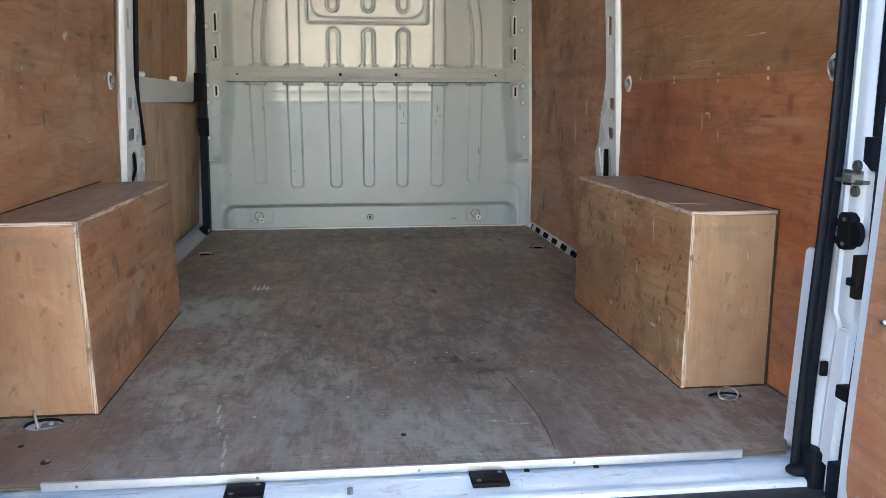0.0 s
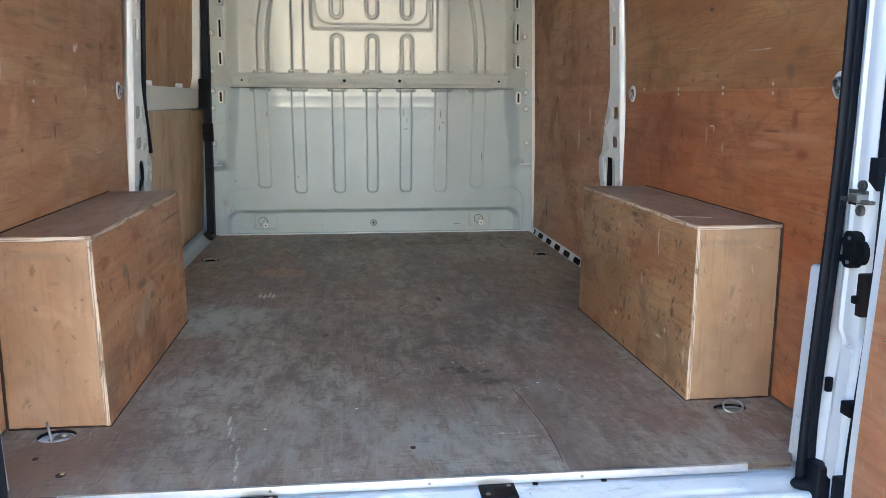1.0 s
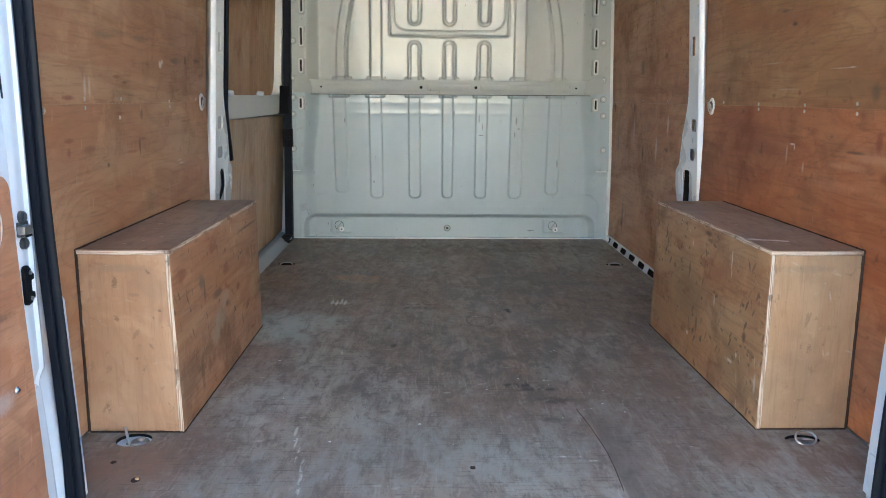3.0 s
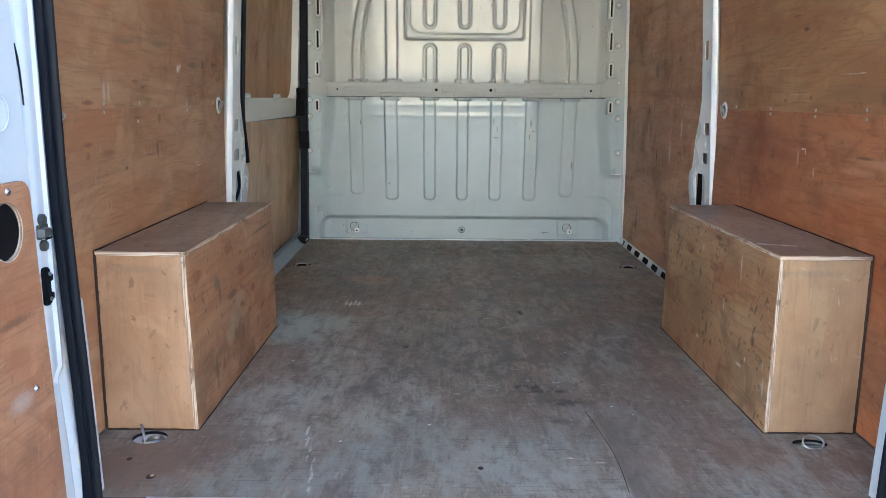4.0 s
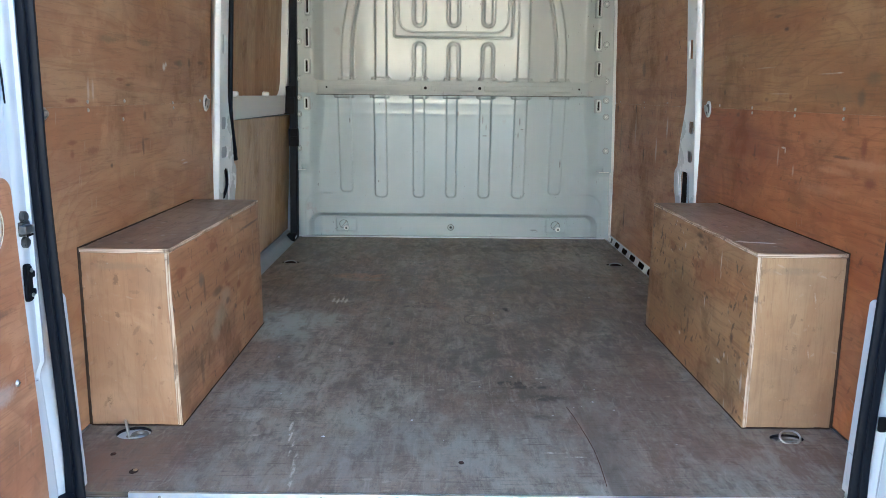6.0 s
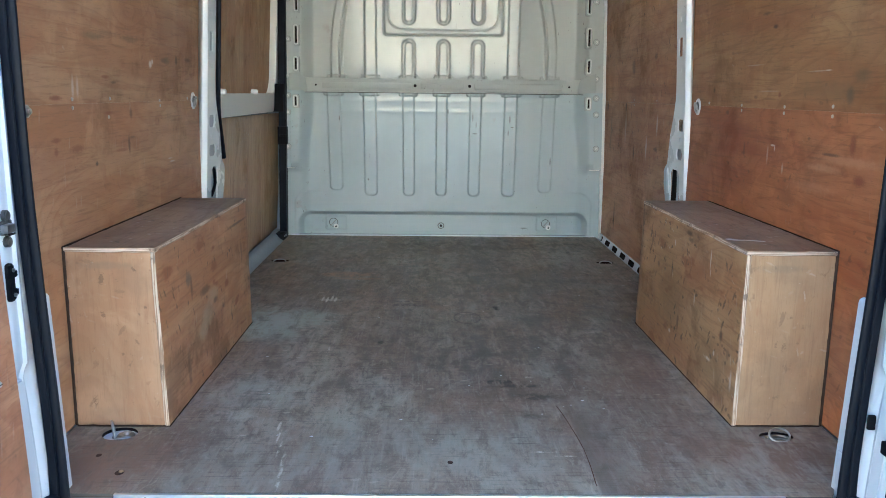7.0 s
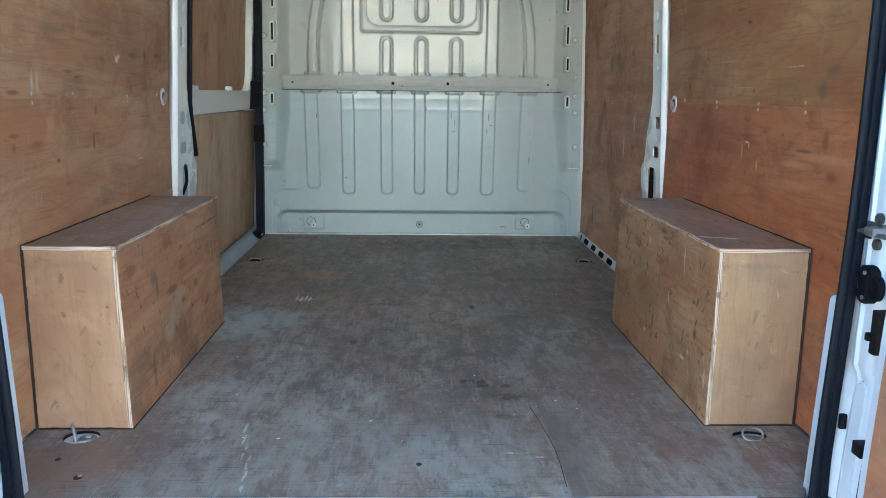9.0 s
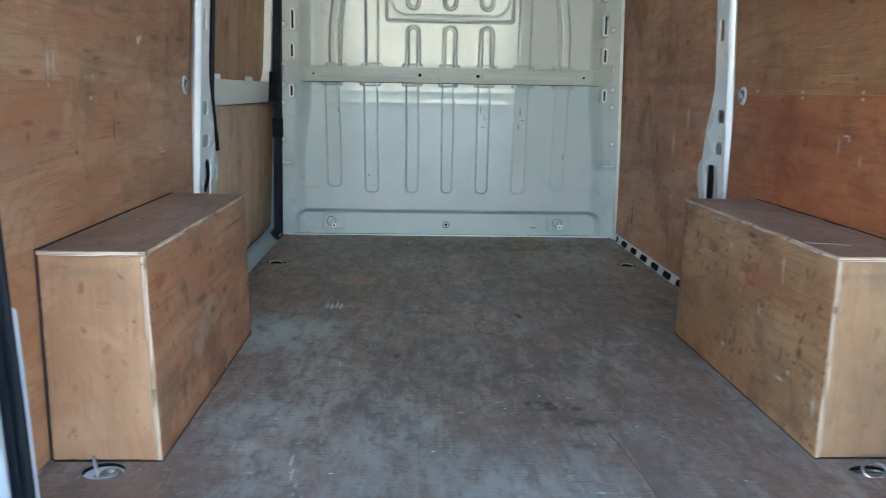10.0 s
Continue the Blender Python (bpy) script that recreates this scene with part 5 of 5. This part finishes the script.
    # inner plastic trim strip at the floor
    part("foot_trim", sheet(rounded(-0.02, 0.0, 0.0, 0.385, (0.0005, 0.0005, 0.010, 0.010), 4), [], lambda u, v, w: (s * (0.776 + u - 0.014 * sstep(0.38, 0.0, v)), -0.318 + w, v), 0.03, 0.002), WHITE, ob, "white trim strip beside the seal")
    part("foot_trim_end", box(*X(0.7425, 0.775), -0.345, -0.295, -0.012, 0.082, 0.004), WHITE, ob)
    return ob


def rear_seal(s):
    """Two-lobed black rubber seal that follows the rear opening's edge."""
    ob = thing("rear_door_seal", (s * 0.74, -0.38, 0), "black two-lobed rubber seal round the rear opening", "door seal", "rear door seals")
    prof = [(0.000, -0.372), (0.000, -0.388), (0.004, -0.395), (0.010, -0.397), (0.014, -0.392), (0.0155, -0.386), (0.018, -0.394), (0.024, -0.397), (0.030, -0.393), (0.032, -0.384), (0.032, -0.372), (0.016, -0.360)]
    bm = bmesh.new()
    rows = []
    for i in range(42):
        z = -0.022 + 0.04 * i
        grow = 1 + 0.12 * sstep(0.10, 0.0, z)
        rows.append([bm.verts.new((s * (seal_x(z) + dx * grow), -0.385 + (y + 0.397) * 0.4, z)) for dx, y in prof])
    for a, b in zip(rows, rows[1:]):
        for i in range(len(prof)):
            j = (i + 1) % len(prof)
            bm.faces.new((a[i], a[j], b[j], b[i]))
    bm.faces.new(rows[0])
    bm.faces.new(rows[-1])
    part("seal_lip", bm, RUBBER_AND_SHADE, ob)
    # moulded corner boot on the sill
    bm = bmesh.new()
    bmesh.ops.create_uvsphere(bm, u_segments=20, v_segments=10, radius=1.0)
    bmesh.ops.transform(bm, matrix=Matrix.Translation((s * 0.726, -0.386, -0.018)) @ Matrix.Diagonal((0.034, 0.019, 0.013, 1)), verts=bm.verts)
    part("corner_boot", bm, RUBBER_AND_SHADE, ob, "flared rubber foot on the sill")
    part("boot_tail", box(min(s * 0.722, s * 0.752), max(s * 0.722, s * 0.752), -0.424, -0.378, -0.085, 0.03, 0.008, 3), RUBBER_AND_SHADE, ob)
    return ob


for s in (-1, 1):
    rear_post(s)
    rear_seal(s)


def strip_outline(u0, u1, z0, z1):
    """The lining's outline with extra points up its sides."""
    line = rounded(u0, u1, z0, z1, (0.045, 0.045, 0.025, 0.025), 6)
    up = [(u1, z0 + (z1 - z0) * k / 10) for k in range(1, 10)]
    return line[:14] + up + line[14:] + [(u0, z) for _, z in reversed(up)]


def door_shell(place):
    """Door leaf cut into strips up its height, so that it can follow the taper."""
    bm = bmesh.new()
    zs = [-0.14, -0.125, -0.10, -0.05, 0.0, 0.08, 0.16, 0.24, 0.32, 0.40, 0.48, 0.56, 0.65, 0.9, 1.2, 1.6]
    prof = [(0.008, 0.0), (0.81, 0.0), (0.82, 0.008), (0.82, 0.055), (0.0, 0.055), (0.0, 0.008)]
    rows = [[bm.verts.new(place(min(0.82, max(0.0, u + (0.03 if u < 0.4 else -0.03) * (1 - sstep(-0.14, -0.09, z)))), z, w)) for u, w in prof] for z in zs]
    for a, b in zip(rows, rows[1:]):
        for i in range(len(prof)):
            j = (i + 1) % len(prof)
            bm.faces.new((a[i], a[j], b[j], b[i]))
    bm.faces.new(rows[0])
    bm.faces.new(rows[-1])
    return bm


def rear_door(s):
    """Rear door standing open at a right angle. s: side."""
    hinge = -0.503 if s > 0 else -0.480
    door = thing("rear_door", (s * 0.76, hinge, 0), "white rear door standing open, lined with orange-brown plywood", "door", "rear doors")
    X = lambda a, b: (min(s * a, s * b), max(s * a, s * b))
    face = 0.733
    fx = lambda z: face - 0.018 * sstep(0.65, 0.0, z) + (0.009 * sstep(0.62, 0.92, z) if s < 0 else 0)      # the door follows the body's taper
    at = lambda off: (lambda u, v, w: (s * (fx(v) + off + w), hinge - u, v))
    part("door_shell", door_shell(at(0.0)), WHITE, door, "white painted door shell")
    # plywood with an oval hand hole on the latch side of the other leaf
    z0, z1, u0 = -0.012, 0.624, 0.039 if s > 0 else 0.026
    hole = [ellipse(0.104, 0.554, 0.043, 0.043, 32)] if s < 0 else []
    ply = part("plywood_lining", sheet(strip_outline(u0, 0.77, z0, z1), hole, at(-0.009), 0.0085, 0.0015), PLY_DOOR, door, "orange-brown plywood door lining")
    two_tone(ply, 0, PLY_EDGE)
    if s < 0:
        cup = part("hand_cup", rod((s * (fx(0.554) - 0.0055), hinge - 0.104, 0.554), (s * (fx(0.554) + 0.02), hinge - 0.104, 0.554), 0.0427, 32, bevel=0.003), PLASTIC, door, "black round pull cup")
        part("cup_rim", tube([(s * (fx(0.554) - 0.0095), hinge - 0.104 + 0.0435 * math.cos(a), 0.554 + 0.0435 * math.sin(a)) for a in [2 * math.pi * k / 36 for k in range(36)]], 0.0009, 6, closed=True), PLY_EDGE[0], cup, "pale bare wooden rim")
        part("pressed_ring", tube([(s * face, hinge - 0.080 + 0.028 * math.cos(a), 0.726 + 0.028 * math.sin(a)) for a in [2 * math.pi * k / 32 for k in range(32)]], 0.0015, 8, closed=True), WHITE, door)
    for u, z in ((0.092, 0.612), (0.078, 0.306), (0.42, 0.6), (0.42, 0.01), (0.72, 0.306)) if s < 0 else ((0.075, 0.020), (0.080, 0.319), (0.42, 0.01), (0.72, 0.3)):
        screw = part("screw", rod((s * (fx(z) - 0.008), hinge - u, z), (s * (fx(z) - 0.0125), hinge - u, z), 0.0065, 14, r2=0.004, bevel=0.001), STEEL, door)
        part("screw_slot", box(*X(fx(z) - 0.0131, fx(z) - 0.0124), hinge - u - 0.004, hinge - u + 0.004, z - 0.0006, z + 0.0006, 0), GAP_SHADE, screw)
    return door


rear_door(-1)
rear_door(1)


# ---------- wheel arch boxes ----------
def arch_box(s, inner, outer, y0, y1, top, corners):
    """Plywood box over a wheel arch: the top lies on side and end boards.
    corners: the side board's inner face at its near top, near foot, far top and far foot (it stands a little out of true)."""
    T = 0.010
    ob = thing("wheel_arch_box", (s * (inner + outer) / 2, (y0 + y1) / 2, 0), "worn light-brown plywood box over the wheel arch, on the load floor", "plywood box", "wheel arch boxes")
    X = lambda a, b: (min(s * a, s * b), max(s * a, s * b))

    def warp(bm):
        nt, nf, ft, ff = corners
        for v in bm.verts:
            b = (v.co.y - y0) / (y1 - y0)
            c = v.co.z / top
            true = (nt * c + nf * (1 - c)) * (1 - b) + (ft * c + ff * (1 - c)) * b
            v.co.x += s * (true - inner) * min(1.0, max(0.0, (outer - abs(v.co.x)) / (outer - inner)))

    def board(nm, x, y, z, mat, axis, label=""):
        bm = box(*x, *y, *z, 0.0015, 2)
        # knocked, slightly uneven edges
        bmesh.ops.subdivide_edges(bm, edges=[e for e in bm.edges if e.calc_length() > 0.15], cuts=24, use_grid_fill=True)
        lo = [min(v.co[i] for v in bm.verts) for i in range(3)]
        hi = [max(v.co[i] for v in bm.verts) for i in range(3)]
        for v in bm.verts:
            rim = sum(1 for i in range(3) if v.co[i] < lo[i] + 0.002 or v.co[i] > hi[i] - 0.002)
            if rim >= 2:
                q = noise.noise_vector(v.co * 38) * 0.0012
                v.co += q
        warp(bm)
        o = part(nm, bm, mat, ob, label)
        return two_tone(o, axis, PLY_EDGE)

    board("side_board", X(inner, inner + T), (y0, y1), (0.002, top - T), PLY_BOX_SIDE if s > 0 else PLY_BOX_SIDE_LEFT, 0, "scratched side board with dark nicks")
    board("end_board", X(inner + T + 0.0008, outer), (y0 + 0.002, y0 + T), (0.003, top - T), PLY_BOX_END if s > 0 else PLY_BOX_END_LEFT, 1, "pale end board")
    board("end_board", X(inner + T + 0.0008, outer), (y1 - T, y1 - 0.002), (0.003, top - T), PLY_BOX_END if s > 0 else PLY_BOX_END_LEFT, 1)
    top_board = board("top_board", X(inner - 0.001, outer + 0.001), (y0 - 0.001, y1 + 0.002), (top - T + 0.0006, top), PLY_BOX_TOP, 2, "dusty brown top board")
    # dark strip round the foot: dirt and the joint's shade in one colour
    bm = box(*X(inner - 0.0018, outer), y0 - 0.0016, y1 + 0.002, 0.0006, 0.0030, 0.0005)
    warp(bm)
    part("foot_line", bm, DIRT_SHADE, ob, "dark strip for dirt and shade along the floor")
    # dark strip paints the shade in the gap to the wall
    part("wall_joint", box(*X(outer, outer + 0.006), y0 + 0.001, y1, 0.002, top + 0.0015, 0.0005), DIRT_SHADE, ob, "dark strip for the shade in the gap along the wall")
    return top_board


right_top = arch_box(1, 0.654, 0.8565, 0.002, 0.863, 0.416, (0.655, 0.651, 0.650, 0.643))
arch_box(-1, 0.6485, 0.8500, -0.008, 0.843, 0.415, (0.654, 0.642, 0.645, 0.638))
# pale scrape on the top board of the right-hand box
part("scrape", sheet([(0.655, 0.150), (0.675, 0.137), (0.700, 0.136), (0.742, 0.118), (0.746, 0.125), (0.722, 0.139), (0.690, 0.143), (0.672, 0.160)], [], lambda u, v, w: (u, v, 0.4165 - w), 0.0005), SCRAPE, right_top, "pale scraped streak")


# ---------- lashing rings ----------
def lashing_ring(x, y, upright, far=False):
    ob = thing("lashing_ring", (x, y, -0.018), "steel lashing ring in a round cut-out of the plywood floor", "lashing ring", "floor lashing rings")
    # the far dishes are drawn near black
    part("cup", rod((x, y, -0.0192), (x, y, -0.0070), 0.0375 if not far else 0.03, 24, bevel=0.0005), WHITE_WORN if upright == "edge" else DULL_STEEL if not far else GAP_SHADE, ob, "dish below the floor")
    if upright == "edge":
        swivel = part("swivel", rod((x + 0.012, y + 0.002, -0.0075), (x + 0.012, y + 0.002, -0.001), 0.021, 24, r2=0.017, bevel=0.002), DULL_STEEL, ob, "round steel swivel base")
        part("bolt", rod((x + 0.014, y + 0.002, -0.001), (x + 0.014, y + 0.002, 0.003), 0.009, 12, r2=0.007, bevel=0.002), STEEL, swivel)
        loop = [(x - 0.008 + 0.026 * t, y - 0.022 - 0.004 * math.sin(math.pi * t), 0.001 - 0.002 * t) for t in [k / 8 for k in range(9)]]
        part("saddle", tube(loop, 0.0026, 8), DULL_STEEL, ob)
    elif not far:
        part("saddle", tube([(x - 0.024 + 0.048 * k / 6, y - 0.017, 0.0012) for k in range(7)], 0.0022, 8), DULL_STEEL, ob)
        part("rim", tube([(x + 0.026 * math.cos(q), y - 0.010 + 0.017 * math.sin(q), -0.001) for q in [2 * math.pi * k / 24 for k in range(24)]], 0.0022, 8, closed=True), DULL_STEEL, ob, "steel rim of the dish")
        part("bolt", rod((x, y, -0.017), (x, y, -0.008), 0.014, 12, r2=0.010, bevel=0.002), DULL_STEEL, ob)
    pts = []
    for k in range(19):
        a = math.pi * k / 18
        if upright == "edge":      # turned so that it is met edge-on, leaning to the box
            pts.append((x - 0.010 - 0.009 * math.cos(a) - 0.006 * math.sin(a), y + 0.022 * math.cos(a) - 0.004, -0.004 + 0.034 * math.sin(a)))
        elif upright == "arch":    # standing up behind its straight bar
            b = 2 * a
            pts.append((x + 0.023 * math.cos(b), y - 0.016 + 0.012 * math.sin(b), 0.0095 + 0.0115 * math.sin(b)))
        else:
            pts.append((x + 0.028 * math.cos(a), y - 0.01 + 0.016 * math.sin(a), -0.001 + 0.008 * math.sin(a)))
    part("ring", tube(pts[:-1] if upright == "arch" else pts, 0.0023, 10, closed=upright == "arch"), STEEL, ob, "bent steel ring")
    return ob


lashing_ring(*RINGS_NEAR[0], "edge")
lashing_ring(*RINGS_NEAR[1], "arch")
lashing_ring(*RINGS_FAR[0], "flat", True)
lashing_ring(*RINGS_FAR[1], "flat", True)


def wall_ring(s, face, y, z):
    """Oval plate with a folded steel ring, screwed to the lining."""
    ob = thing("wall_ring", (s * face, y, z), "small steel lashing ring on a white oval wall plate", "lashing ring", "wall lashing rings")
    place = lambda u, v, w: (s * (face - 0.004 + w), u, v)
    plate = part("plate", sheet(ellipse(y, z, 0.024, 0.028), [], place, 0.004, 0.001), WHITE_PLASTIC, ob)
    part("dish", rod((s * (face - 0.003), y, z), (s * (face - 0.0055), y, z), 0.0175, 20, bevel=0.001), DARK_STEEL, plate, "dull steel dish")
    part("bolt", rod((s * (face - 0.003), y, z), (s * (face - 0.013), y, z), 0.008, 12, bevel=0.002), STEEL, plate)
    part("ring", tube([(s * (face - 0.009 - 0.004 * math.sin(a)), y + 0.013 * math.cos(a), z - 0.004 + 0.017 * math.sin(a)) for a in [2 * math.pi * k / 20 for k in range(20)]], 0.0025, 8, closed=True), STEEL, ob)
    return ob


wall_ring(1, 0.863, 1.035, 0.717)
wall_ring(-1, 0.855, 1.035, 0.720)
wall_ring(1, 0.863, -0.165, 0.725)

# screws in the floor, one of them lifted and worn bright
for x, y, r, mat in ((-0.669, -0.232, 0.0052, BRASS), (-0.005, -0.184, 0.0034, RUST), (-0.742, -0.155, 0.0034, RUST)):
    sc = tagged(part("floor_screw", rod((x, y, 0.0004), (x, y, 0.0004 + r * 0.5), r, 12, r2=r * 0.8, bevel=0.0005), mat), "countersunk screw in the worn plywood floor", "screw", "floor screws")
    part("countersink", sheet(ellipse(x - r * 0.4, y - r * 0.7, r * 1.7, r * 2.3, 16), [], lambda u, v, w: (u, v, 0.0006 - w), 0.0003), DIRT_SHADE, sc, "dark dirty countersink")

# pale crumbs lying on the floor
bm = bmesh.new()
rng = random.Random(4)
spots = [(0.28, 0.588), (0.28, 0.122), (0.221, 0.072), (-0.457, 0.20), (0.145, 0.341), (0.354, 0.249), (-0.043, -0.075), (0.221, 0.297), (0.30, 0.13)]
spots += [(rng.uniform(-0.6, 0.62), rng.uniform(-0.25, 1.6)) for _ in range(14)]
for x, y in spots:
    r, a = rng.uniform(0.0016, 0.0042), rng.uniform(0, 6)
    ring = [bm.verts.new((x + r * rng.uniform(0.6, 1.3) * math.cos(a + k), y + r * rng.uniform(0.4, 1.0) * math.sin(a + k), 0.0004)) for k in (0, 1.2, 2.5, 3.8, 5.1)]
    tip_v = bm.verts.new((x, y, 0.0004 + r * 0.5))
    for p, q in zip(ring, ring[1:] + ring[:1]):
        bm.faces.new((p, q, tip_v))
    bm.faces.new(ring)
tagged(part("floor_crumbs", bm, WHITE_WORN, smooth=False), "pale crumbs and chips scattered on the load floor", "debris", kind="stuff")
